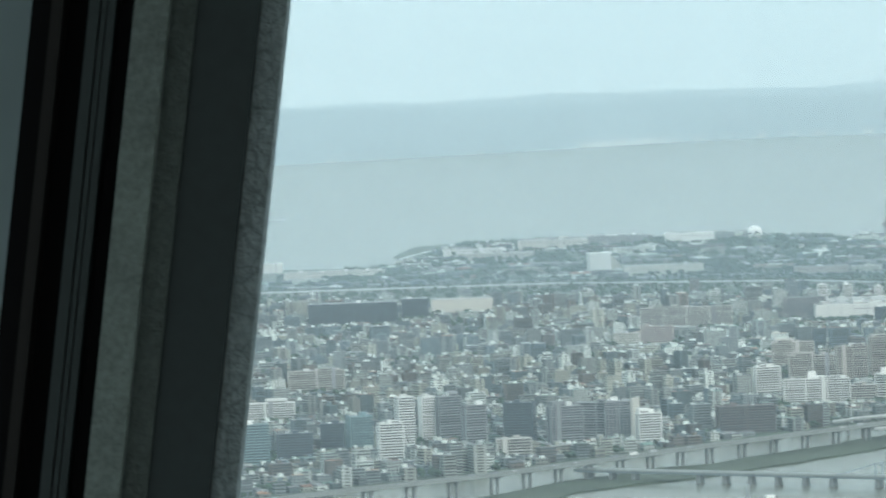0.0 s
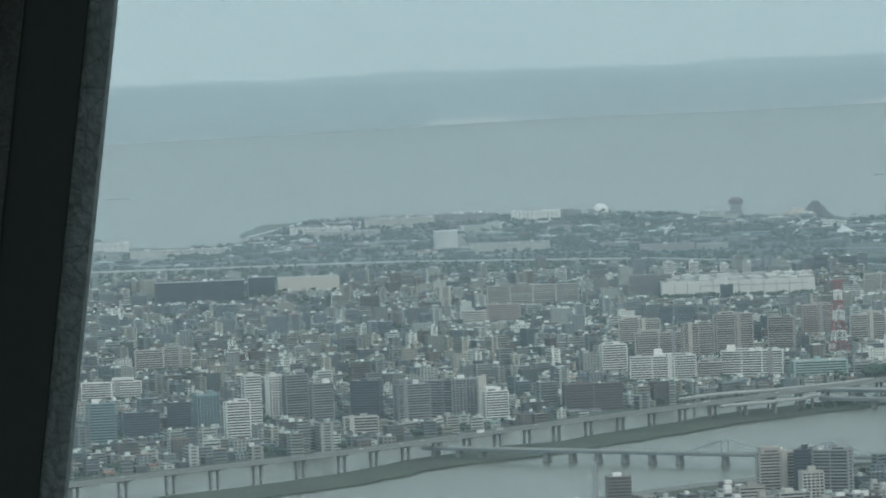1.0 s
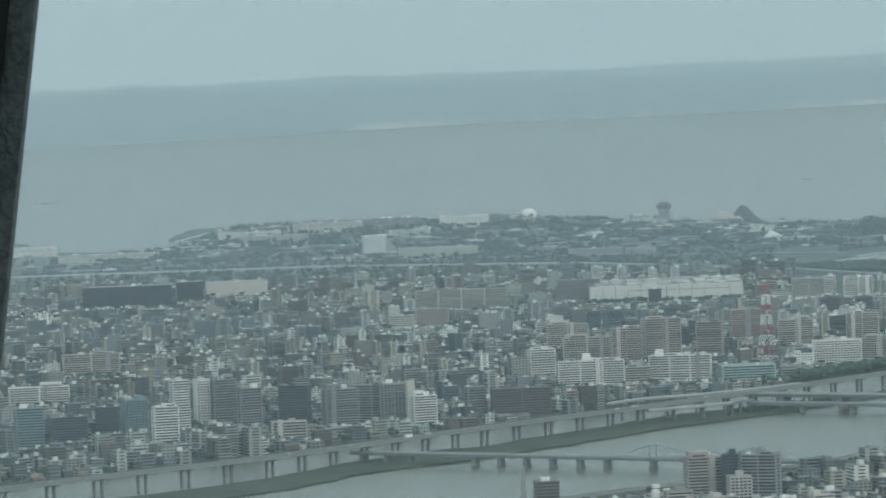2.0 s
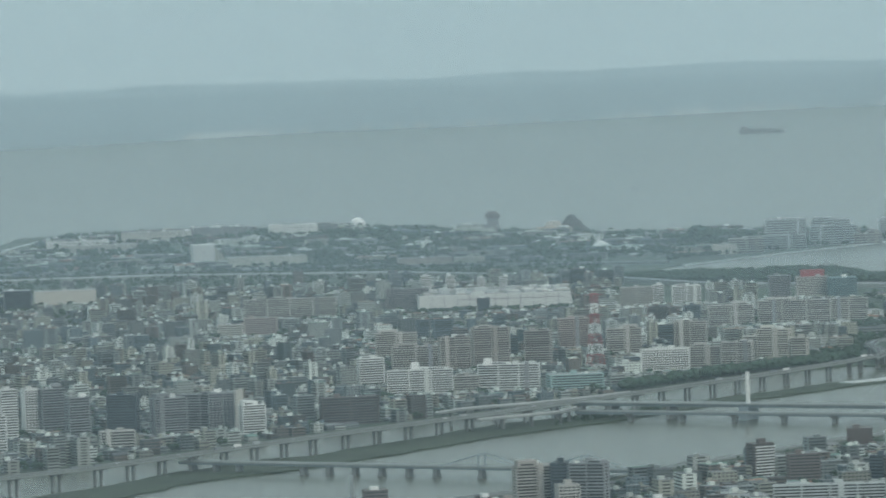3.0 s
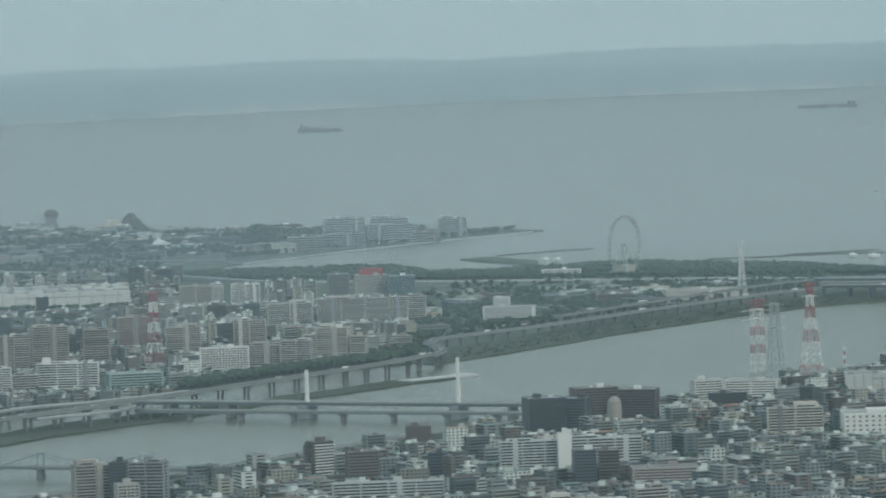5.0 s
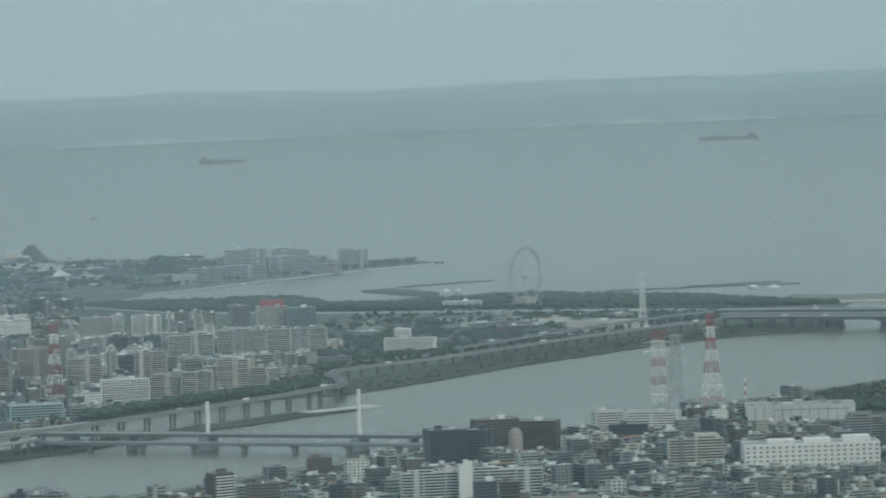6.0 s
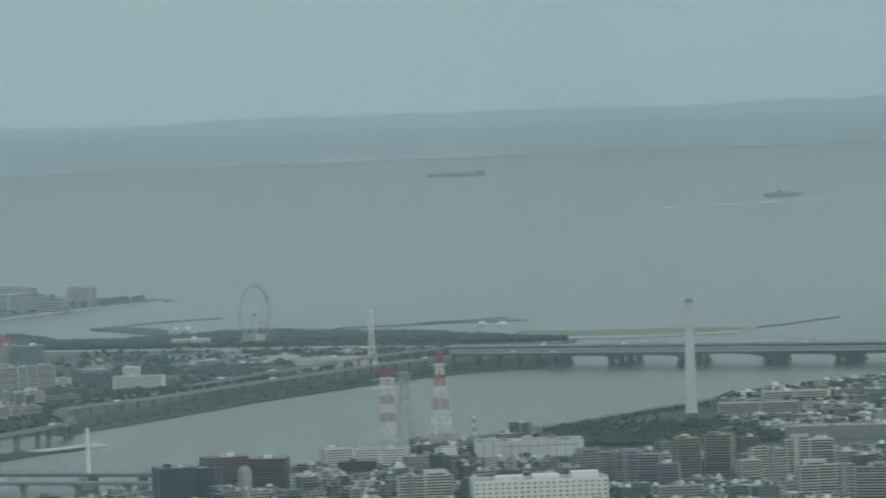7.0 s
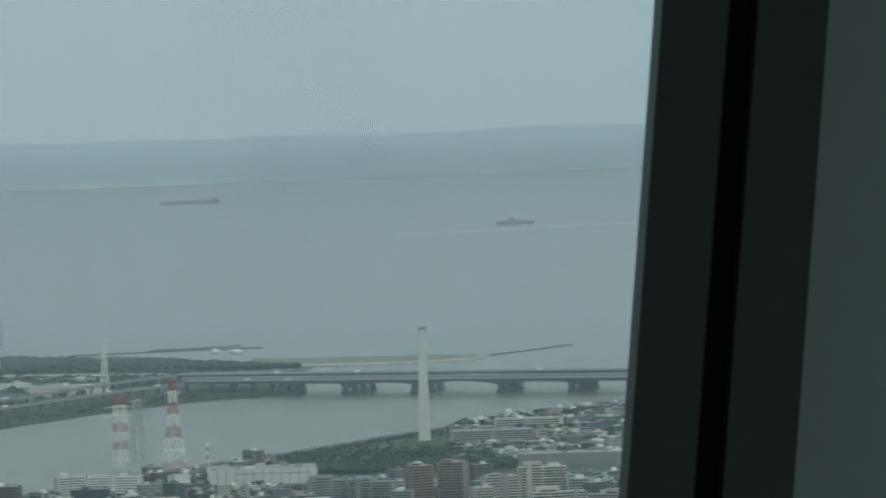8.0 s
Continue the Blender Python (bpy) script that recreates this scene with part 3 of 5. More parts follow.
CLOSE = [7.7, 7.95, 8.2, 8.42]
haunched("bay_road_bridge", "wide haunched girder bridge across the river mouth", (7.4, 7650), (17.5, 7280), 20, 16, CLOSE + [8.66, 9.36, 10.2, 11.24, 12.1, 12.95, 13.8, 14.7], 7, DARKSTEEL)
haunched("bay_rail_bridge", "railway girder bridge across the river mouth", (7.35, 7700), (17.5, 7330), 22, 12, CLOSE + [8.74, 9.48, 10.3, 11.3, 12.2, 13.05, 13.9, 14.8], 7, GIRDER)
haunched("bay_expressway_bridge", "expressway girder bridge across the river mouth", (7.3, 7770), (17.5, 7410), 25, 20, CLOSE + [8.6, 9.58, 10.4, 11.36, 12.27, 13.1, 14.0, 14.9], 7, DARKSTEEL)


# ---- buildings ----
def building(name, label, az, d, w, dep, h, turn, wall, style="balcony", storeys=None, group="", category="building", roofmat=None, split=1):
    """A block with its front to the gallery: wall, roof, roof house, storeys of windows and balconies."""
    ob = thing(name, label, category, az, d, turn, group)
    n = storeys or max(1, round(h / (4.8 if style == "grid" else 3.1)))
    sh = h / n
    yc = dep / 2
    part("wall", Solid().box(0, yc, -1, w, dep, h + 1), wall, ob)
    rim = Solid()
    for x, y, ww, dd in ((0, 0.25, w + 0.3, 0.5), (0, dep - 0.25, w + 0.3, 0.5), (-w / 2 + 0.25, yc, 0.5, dep - 1), (w / 2 - 0.25, yc, 0.5, dep - 1)):
        rim.box(x, y, h, ww, dd, 1.1)
    rf = part("roof", Solid().box(0, yc, h, w - 1, dep - 1, 0.3), roofmat or ROOF, ob)
    part("parapet", rim, wall, rf)
    r = random.Random(int(az * 100 + d))
    if style != "shed" and w > 9:
        part("roof_house", Solid().box(r.uniform(-0.3, 0.3) * w, yc + 1, h + 0.3, min(8, w * 0.35), min(6, dep * 0.5), r.uniform(3, 5)), wall if r.random() < 0.6 else WHITE, rf)
        if w > 24:
            for j in range(2):
                part("roof_unit", Solid().box(r.uniform(-0.42, 0.42) * w, yc + r.uniform(-0.2, 0.2) * dep, h + 0.3, r.uniform(2, 5), r.uniform(2, 4), r.uniform(1.2, 2.6)), r.choice((WHITE, GREY, STEEL)), rf)
    if style in ("balcony", "band", "end"):
        bays = max(1, split)
        bw = w / bays
        row = Solid().box(0, -0.04, 1.25, bw * 0.94, 0.12, min(1.9, sh - (1.5 if style != "band" else 1.75))).mesh("glazing", GLASS)
        bal = Solid().box(0, -0.7, 0.0, bw * 0.95, 1.4, 0.2).box(0, -1.35, 0.2, bw * 0.95, 0.14, 1.15).mesh("balcony", wall if style != "end" else WHITE)
        for s in range(n):
            for b in range(bays):
                at = (-w / 2 + bw * (b + 0.5), 0, s * sh)
                part("glazing", row, None, ob, at=at)
                if style != "band" and s:
                    part("balcony", bal, None, ob, at=at)
        if style == "balcony" and w > 24:
            blade = Solid().box(0, -0.8, 0, 0.6, 1.6, h).mesh("party_wall", wall)
            for q in range(bays + 1):
                part("party_wall", blade, None, ob, at=(-w / 2 + bw * q, 0, 0))
            if w > 38:
                part("stair_tower", Solid().box(r.choice((-0.28, 0.1, 0.3)) * w, -0.6, 0, 5.5, 3.4, h + 3.5), r.choice((wall, wall, GREY)), ob)
        if style == "balcony" and w > 26 and h > 20:
            wing, lift = r.choice((-1, 1)) * w * 0.2, r.choice((2.9, 5.8))
            upper = part("upper_storey", Solid().box(wing, yc + 1, h + 0.3, w * r.uniform(0.35, 0.5), dep * 0.7, lift), wall, ob)
            part("glazing", Solid().box(wing, yc + 1 - dep * 0.35 - 0.05, h + 1.3, w * 0.32, 0.14, 1.5), GLASS, upper)
        side = Solid().box(0, yc, 1.1, w + 0.1, dep * 0.35, sh - 1.6).mesh("side_window", GLASS)
        for s in range(0, n):
            part("side_window", side, None, ob, at=(0, 0, s * sh))
    if style == "grid":
        k = max(2, round(w / 7))
        pane = Solid().box(0, -0.05, 1.0, 2.6, 0.14, 1.7).mesh("window", GLASS)
        ledge = Solid().box(0, -0.25, -0.25, w, 0.5, 0.5).mesh("floor_band", wall)
        for s in range(n):
            part("floor_band", ledge, None, ob, at=(0, 0, s * sh))
            for q in range(k):
                part("window", pane, None, ob, at=(-w / 2 + w * (q + 0.5) / k, 0, s * sh))
        for side in (-0.22, 0.05, 0.34):
            part("roof_hall", Solid().box(side * w, yc + 4, h + 0.3, w * 0.2, dep * 0.5, r.uniform(3, 6)), wall, rf)
    if style == "fins":
        k = max(2, round(w / 4))
        glass = Solid().box(0, -0.05, 2, w * 0.96, 0.12, h - 3).mesh("glazing", GLASS)
        part("glazing", glass, None, ob)
        fin = Solid().box(0, -0.35, 0, 0.9, 0.7, h).mesh("fin", wall)
        for j in range(k + 1):
            part("fin", fin, None, ob, at=(-w / 2 + w * j / k, 0, 0))
        slab = Solid().box(0, -0.2, -0.6, w, 0.5, 1.2).mesh("floor_band", wall)
        for s in range(1, n):
            part("floor_band", slab, None, ob, at=(0, 0, s * sh))
    if style == "shed":
        part("door", Solid().box(-w * 0.2, -0.06, 0, min(14, w * 0.15), 0.14, h * 0.4), CONCRETE, ob, "grey roller door")
        part("glazing", Solid().box(w * 0.1, -0.06, h * 0.72, w * 0.7, 0.12, 0.9), GREY, ob)
        if w > 100:
            pipe = Solid().box(0, -0.15, 0, 1.0, 0.4, h).mesh("pilaster", GREY)
            for j in range(1, 12):
                part("pilaster", pipe, None, ob, at=(-w / 2 + w * j / 12, 0, 0))
        for j in range(min(9, int(w / 14))):
            part("roof_unit", Solid().box(-w / 2 + w * (j + 0.5) / min(9, int(w / 14)), dep * r.uniform(0.15, 0.85), h + 0.3, r.uniform(5, 13), r.uniform(5, 14), r.uniform(1.5, 4)), r.choice((WHITE, CONCRETE, GREY)), rf)
    return ob

# ---- named blocks: kind, label, bearing, distance, width, depth, height, turn, wall, style, bays ----
R = "riverside apartment blocks"
BLOCKS = [
    ("apartment_block", "pale striped apartment slab with long balconies by the river", -2.83, 6100, 85, 13, 33, 3, WHITE, "balcony", 3),
    ("apartment_block", "lower pale wing between the striped slabs", -2.27, 6120, 34, 13, 22, 4, CONCRETE, "balcony", 1),
    ("apartment_block", "pale striped apartment slab with long balconies by the river", -1.76, 6125, 80, 13, 35, -8, WHITE, "balcony", 3),
    ("apartment_block", "slim white apartment block beside the slabs", -3.41, 6290, 34, 14, 38, 14, WHITE, "balcony", 1),
    ("apartment_block", "cream apartment block behind the slabs", -2.87, 6560, 66, 14, 34, 5, CONCRETE, "balcony", 2),
    ("tower_block", "tall grey-beige tower block", -2.39, 6480, 42, 22, 50, 10, BEIGE, "balcony", 2),
    ("tower_block", "tall grey-beige tower block", -1.95, 6510, 50, 24, 60, 10, BEIGE, "balcony", 2),
    ("tower_block", "beige tower block in the riverside estate", -1.4, 6600, 36, 22, 48, -8, BEIGE, "balcony", 1),
    ("apartment_block", "stepped pale apartment block at the river", 0.62, 6420, 44, 16, 30, -14, CONCRETE, "balcony", 2),
    ("apartment_block", "stepped pale apartment block at the river", 1.0, 6400, 42, 16, 36, -14, CONCRETE, "balcony", 2),
    ("apartment_block", "cream apartment block near the road curve", 1.44, 6530, 44, 18, 44, -12, CREAM, "balcony", 2),
    ("apartment_block", "white apartment block with vertical bays", 0.14, 6390, 65, 16, 31, 6, WHITE, "fins", 1),
    ("office_block", "white block with a red sign crown", 1.94, 8070, 54, 30, 36, 6, CONCRETE, "band", 1),
    ("office_block", "blue-grey glass office block", 2.3, 8040, 47, 30, 35, 6, TEAL, "fins", 1),
    ("office_block", "grey office block beside the park", 1.55, 8060, 36, 24, 40, 6, GREY, "band", 1),
    ("apartment_block", "long pale apartment slab before the park", 1.71, 7350, 112, 14, 37, 3, CONCRETE, "balcony", 3),
    ("apartment_block", "long cream apartment slab before the park", 2.37, 7350, 56, 14, 38, -6, CREAM, "balcony", 2),
    ("apartment_block", "pale apartment slab beside the long slabs", 0.95, 7330, 70, 14, 34, 6, CONCRETE, "balcony", 2),
    ("office_block", "white office building with dark window bands", 3.58, 7270, 78, 30, 22, -8, WHITE, "band", 1),
    ("office_block", "small white block on the office roofline", 3.5, 7310, 24, 16, 34, -8, WHITE, "band", 1),
    ("tower_block", "white twin tower block", -0.18, 7960, 54, 18, 33, 4, CONCRETE, "band", 2),
    ("tower_block", "white slim tower block", 0.08, 7990, 19, 18, 34, 4, WHITE, "balcony", 1),
    ("tower_block", "white broad tower block", 0.42, 7960, 48, 18, 33, 4, WHITE, "balcony", 2),
    ("warehouse", "huge white warehouse with a cluttered pale roof", -1.89, 8010, 258, 230, 27, 3, WHITE, "shed", 1),
    ("office_block", "small dark cube building before the white warehouse", -2.03, 7960, 21, 18, 23, 4, DARK, "plain", 1),
    ("apartment_block", "long grey apartment slab in the town", -4.37, 7950, 154, 14, 34, 2, CONCRETE, "balcony", 4),
    ("apartment_block", "pinkish office slab in the town", -4.73, 7510, 53, 16, 28, 4, PINK, "band", 1),
    ("apartment_block", "low pale slab beside the pinkish one", -5.1, 7490, 40, 14, 20, 4, CREAM, "band", 1),
    ("shopping_hall", "pale green glazed hall near the bridge ramp", -0.93, 6110, 70, 40, 20, 8, GREENROOF, "band", 1),
    ("apartment_block", "dark brown slab at the expressway", -3.68, 5680, 70, 22, 32, 10, BROWN, "band", 2),
    ("apartment_block", "dark grey slab at the expressway", -5.5, 5650, 60, 20, 44, -20, GREY, "balcony", 2),
    ("tower_block", "grey stepped tower near the expressway", -5.85, 5580, 40, 22, 46, 18, GREY, "balcony", 1),
    ("tower_block", "tall slab with white side fins", -7.79, 5600, 20, 18, 62, 16, WHITE, "balcony", 1),
    ("tower_block", "tall slim white-finned tower", -7.51, 5710, 19, 18, 54, 16, WHITE, "fins", 1),
    ("tower_block", "tall dark banded tower", -7.26, 5700, 28, 20, 54, 16, GREY, "balcony", 1),
    ("tower_block", "white residential tower over low houses", -7.98, 5430, 28, 18, 44, 12, WHITE, "balcony", 1),
    ("tower_block", "grey tower with dark balconies near the expressway", -6.95, 5620, 26, 18, 48, 20, GREY, "balcony", 1),
    ("tower_block", "broad dark tower near the expressway", -6.45, 5610, 36, 20, 50, -14, DARK, "band", 1),
    ("apartment_block", "low white wing under the dark tower", -6.5, 5450, 40, 16, 20, 8, CONCRETE, "balcony", 1),
    ("tower_block", "grey finned tower beside a pale stair shaft", -5.22, 5640, 34, 18, 46, 8, GREY, "fins", 1),
    ("stair_tower", "slim pale stair shaft", -5.02, 5610, 9, 12, 50, 8, CREAM, "plain", 1),
    ("apartment_block", "white gridded apartment house", -4.85, 5560, 28, 16, 36, 18, WHITE, "balcony", 1),
    ("tower_block", "blue-green glass tower block", -9.62, 5440, 31, 22, 48, 6, TEAL, "band", 1),
    ("tower_block", "blue-green glass tower block", -8.34, 5620, 27, 20, 40, 18, TEAL, "fins", 1),
    ("tower_block", "dark tower block beside the glass tower", -8.7, 5600, 28, 20, 34, -6, DARK, "band", 1),
    ("office_block", "dark low office block", -9.15, 5520, 42, 22, 30, 4, DARK, "band", 1),
    ("apartment_block", "long white banded slab", -9.5, 6130, 78, 14, 24, 2, WHITE, "balcony", 2),
    ("apartment_block", "white banded slab on the plain", -8.86, 6650, 79, 14, 31, 4, CONCRETE, "balcony", 2),
    ("office_complex", "wide dark green-grey hangar-like block", -8.39, 8400, 158, 60, 38, 2, DARK, "band", 4),
    ("office_complex", "dark narrow wing of the hangar-like block", -7.64, 8520, 48, 60, 36, 2, DARK, "band", 1),
    ("exhibition_hall", "pale beige hall with rounded roof plant", -7.07, 8680, 112, 60, 25, 2, CREAM, "plain", 1),
    ("apartment_block", "beige apartment tower on the near bank", -1.46, 4590, 40, 22, 39, 12, BEIGE, "balcony", 2),
    ("apartment_block", "dark-fronted apartment tower on the near bank", -1.2, 4570, 16, 20, 43, -10, DARK, "band", 1),
    ("apartment_block", "tall grey apartment tower on the near bank", -0.86, 4545, 34, 22, 44, -16, GREY, "balcony", 2),
    ("apartment_block", "slim pale tower before the grey tower", -1.07, 4415, 20, 18, 36, 14, CONCRETE, "fins", 1),
    ("apartment_block", "dark brown block at the river bank", -3.41, 4500, 23, 16, 29, 8, BROWN, "band", 1),
    ("apartment_block", "brown tower with white stair stripe", 1.30, 4800, 23, 18, 36, 30, BROWN, "end", 1),
    ("apartment_block", "brown tile apartment block", 1.78, 4760, 32, 18, 28, 10, BROWN, "band", 1),
    ("office_block", "dark glass cube in the near town", 2.66, 4745, 18, 16, 26, -10, DARK, "band", 1),
    ("hall", "brown hall with a rounded roof at the embankment", 2.45, 5160, 28, 20, 19, 0, BROWN, "plain", 1),
    ("office_complex", "dark blue-grey office complex at the river", 4.02, 5220, 42, 34, 40, 14, DARK, "fins", 1),
    ("office_complex", "dark blue office wing at the river", 4.3, 5230, 32, 34, 38, -14, DARK, "band", 1),
    ("office_complex", "brown flat-topped hotel block at the river", 4.62, 5430, 52, 24, 34, 16, BROWN, "band", 1),
    ("office_complex", "brown hotel block at the river bank", 5.1, 5390, 44, 24, 34, -12, BROWN, "band", 1),
    ("apartment_block", "long white balcony slab in the near town", 3.84, 4800, 68, 14, 30, 8, CHALK, "balcony", 3),
    ("apartment_block", "white balcony slab with a pale stair tower", 4.66, 4870, 84, 14, 25, 6, CHALK, "balcony", 3),
    ("stair_tower", "tall white stair tower between the slabs", 4.22, 4790, 14, 12, 38, 6, WHITE, "plain", 1),
    ("apartment_block", "dark block before the white slabs", 4.46, 4635, 22, 18, 34, 8, DARK, "band", 1),
    ("apartment_block", "brown banded block before the white slabs", 4.75, 4650, 20, 18, 32, 4, BROWN, "balcony", 1),
    ("school", "flat brown low building with a wide roof", 5.43, 4640, 66, 40, 14, 4, PINK, "band", 1),
    ("apartment_block", "pale apartment row in the near town", 4.3, 4260, 56, 14, 24, 24, CONCRETE, "balcony", 2),
    ("apartment_block", "brown and white apartment block in the near town", 5.26, 4215, 30, 20, 36, 20, BEIGE, "balcony", 1),
    ("apartment_block", "pale apartment row in the near town", 4.85, 4250, 40, 14, 22, -10, WHITE, "balcony", 2),
    ("apartment_block", "white low apartment row at the bank", -3.0, 4400, 94, 14, 12, 6, WHITE, "balcony", 3),
    ("apartment_block", "white long low block in the near town", 2.07, 4570, 108, 14, 15, 4, CHALK, "balcony", 4),
    ("office_block", "white stepped office building under the pylons", 5.98, 5630, 34, 24, 24, 14, WHITE, "band", 1),
    ("office_block", "white long office building under the pylons", 6.48, 5650, 62, 30, 21, -10, WHITE, "band", 2),
    ("office_block", "dark low building before the white office", 6.2, 5560, 46, 24, 14, 2, DARK, "band", 1),
    ("warehouse", "large pale blue-white warehouse by the embankment", 8.28, 5740, 132, 60, 18, 2, CHALK, "shed", 1),
    ("factory", "white factory with a saw of small windows", 8.41, 5110, 146, 44, 24, 6, WHITE, "grid", 1),
    ("apartment_block", "brown tiled residential tower with balconies", 10.55, 5330, 30, 22, 50, -14, TAN, "balcony", 1),
    ("apartment_block", "brown tiled residential tower with balconies", 10.2, 5330, 28, 22, 47, 14, TAN, "balcony", 1),
    ("apartment_block", "dark banded apartment block", 9.12, 5300, 52, 18, 36, 12, GREY, "balcony", 2),
    ("apartment_block", "dark banded apartment block", 9.58, 5290, 50, 18, 34, -12, GREY, "balcony", 2),
    ("apartment_block", "pinkish tiled apartment block with balconies", 7.01, 5150, 60, 16, 28, 6, CREAM, "balcony", 2),
    ("apartment_block", "tall white banded apartment slab", 11.66, 5320, 54, 16, 43, 3, CONCRETE, "balcony", 2),
    ("apartment_block", "white stepped apartment slab", 11.17, 5310, 42, 16, 34, 16, CONCRETE, "balcony", 2),
    ("apartment_block", "white gridded apartment block", 11.86, 5080, 60, 16, 34, 14, CONCRETE, "balcony", 3),
    ("apartment_block", "white apartment block by the slabs", 12.4, 5010, 36, 16, 36, -10, BEIGE, "balcony", 1),
    ("apartment_block", "white apartment block by the slabs", 12.9, 5200, 50, 16, 38, 5, CONCRETE, "balcony", 2),
    ("apartment_block", "white lower wing of a stepped apartment slab", 10.95, 5290, 24, 16, 24, 20, CONCRETE, "balcony", 1),
    ("apartment_block", "white lower wing of a stepped apartment slab", 12.1, 5300, 26, 16, 30, -12, CONCRETE, "balcony", 1),
    ("apartment_block", "dark lower wing beside the banded blocks", 8.8, 5280, 26, 18, 22, 16, GREY, "balcony", 1),
    ("apartment_block", "dark lower wing beside the banded blocks", 9.95, 5270, 24, 18, 24, -6, GREY, "balcony", 1),
    ("apartment_block", "low pale wing before the brown towers", 10.1, 5120, 50, 14, 12, 8, BEIGE, "band", 1),
    ("apartment_block", "stepped cream end block by the road curve", 1.75, 6520, 22, 18, 32, -12, CREAM, "balcony", 1),
    ("apartment_block", "stepped cream end block by the road curve", 1.18, 6550, 22, 18, 34, -12, CREAM, "balcony", 1),
    ("apartment_block", "pale estate block among trees", -0.35, 6750, 50, 15, 38, 6, CONCRETE, "balcony", 2),
    ("apartment_block", "pale estate block among trees", 0.45, 6800, 46, 15, 42, -8, CONCRETE, "balcony", 2),
    ("apartment_block", "pinkish estate block among trees", -0.95, 6900, 44, 15, 46, 10, PINK, "balcony", 2),
    ("apartment_block", "grey estate block behind the river slabs", -3.1, 6850, 60, 15, 36, 4, CONCRETE, "balcony", 2),
    ("apartment_block", "grey slab beside the white warehouse", -2.95, 8080, 74, 16, 38, 2, GREY, "fins", 1),
    ("warehouse", "long grey shed with a pale ridged roof", 12.1, 5900, 150, 50, 15, 2, GREY, "shed", 1),
    ("office_block", "low grey works with a white gatehouse", 11.07, 6350, 110, 40, 15, 4, GREY, "band", 2),
    ("office_block", "pale low works near the river mouth", 11.5, 6600, 90, 36, 13, 4, CONCRETE, "band", 2),
    ("hotel", "long bay hotel with a recessed roof terrace", 1.64, 10450, 88, 30, 42, 6, CHALK, "balcony", 3),
    ("hotel", "broad bay hotel with stepped white roof", 2.21, 10080, 100, 34, 40, 4, CHALK, "balcony", 4),
    ("hotel", "upper storeys of the broad bay hotel set back on its roof", 2.18, 10130, 80, 20, 52, 4, CHALK, "balcony", 3),
    ("hotel", "square bay hotel near the point", 2.94, 10340, 62, 28, 39, 8, CHALK, "balcony", 2),
    ("hotel", "low pale bay hotel wing", 1.62, 9960, 92, 26, 28, 4, CHALK, "balcony", 3),
    ("hotel", "low pale shore hotel with stepped wings", 1.16, 9830, 70, 26, 30, 8, CONCRETE, "balcony", 2),
    ("hotel", "low grey shore hotel wing", 2.62, 10080, 60, 24, 22, 6, BEIGE, "balcony", 2),
    ("show_hall", "pale show hall near the shore road", 0.9, 9800, 50, 30, 20, 4, CREAM, "plain", 1),
    ("show_hall", "tan rock-fronted show hall", -2.72, 9700, 110, 40, 17, 4, PINK, "plain", 1),
    ("show_hall", "cream low show hall", -2.2, 9720, 60, 40, 14, -6, CREAM, "plain", 1),
    ("works", "dull red brick works before the park", 4.86, 7650, 56, 30, 15, 4, BROWN, "band", 1),
    ("park_hall", "long pale hall in the wooded park", 4.24, 8500, 70, 22, 13, 2, WHITE, "band", 1),
    ("works", "pale yellow low works beside the expressway", 5.75, 7690, 70, 40, 17, 4, CREAM, "shed", 1),
    ("works", "pale yellow low works beside the expressway", 6.25, 7740, 60, 40, 14, 4, CREAM, "shed", 1),
    ("warehouse", "white hall at the end of the reclaimed land", -6.9, 11300, 150, 60, 14, 0, WHITE, "shed", 1),
    ("warehouse", "pale blue-roofed hall on the reclaimed land", -5.95, 11500, 170, 80, 22, 0, CONCRETE, "shed", 1),
    ("warehouse", "grey hall on the reclaimed land", -5.2, 11600, 140, 70, 24, 0, GREY, "shed", 1),
    ("warehouse", "white hall on the reclaimed land", -4.3, 11600, 120, 60, 24, 0, WHITE, "shed", 1),
    ("warehouse", "grey-roofed hall on the reclaimed land", -6.6, 11000, 160, 70, 15, 0, CONCRETE, "shed", 1),
    ("warehouse", "white hall beside the inlet", -9.7, 10700, 180, 60, 20, 0, WHITE, "shed", 1),
    ("warehouse", "long grey hall beside the inlet", -8.6, 10350, 220, 40, 14, 0, CONCRETE, "shed", 1),
    ("works", "long cream show building with a low pitched roof", -4.62, 9940, 166, 60, 20, 4, CREAM, "plain", 1),
]
feet, sights = [], []
for name, label, az, d, w, dep, h, turn, wall, style, bays in BLOCKS:
    building(name, label, az, d, w, dep, h, turn, wall, style, split=bays, storeys=None if d < 9000 else round(h / 5), group="blocks of the town")
    sights.append((az, math.degrees(w / 2 / d), d, h))
    feet.append((polar(az, d + dep / 2), max(w, dep) * 0.5 + 6))


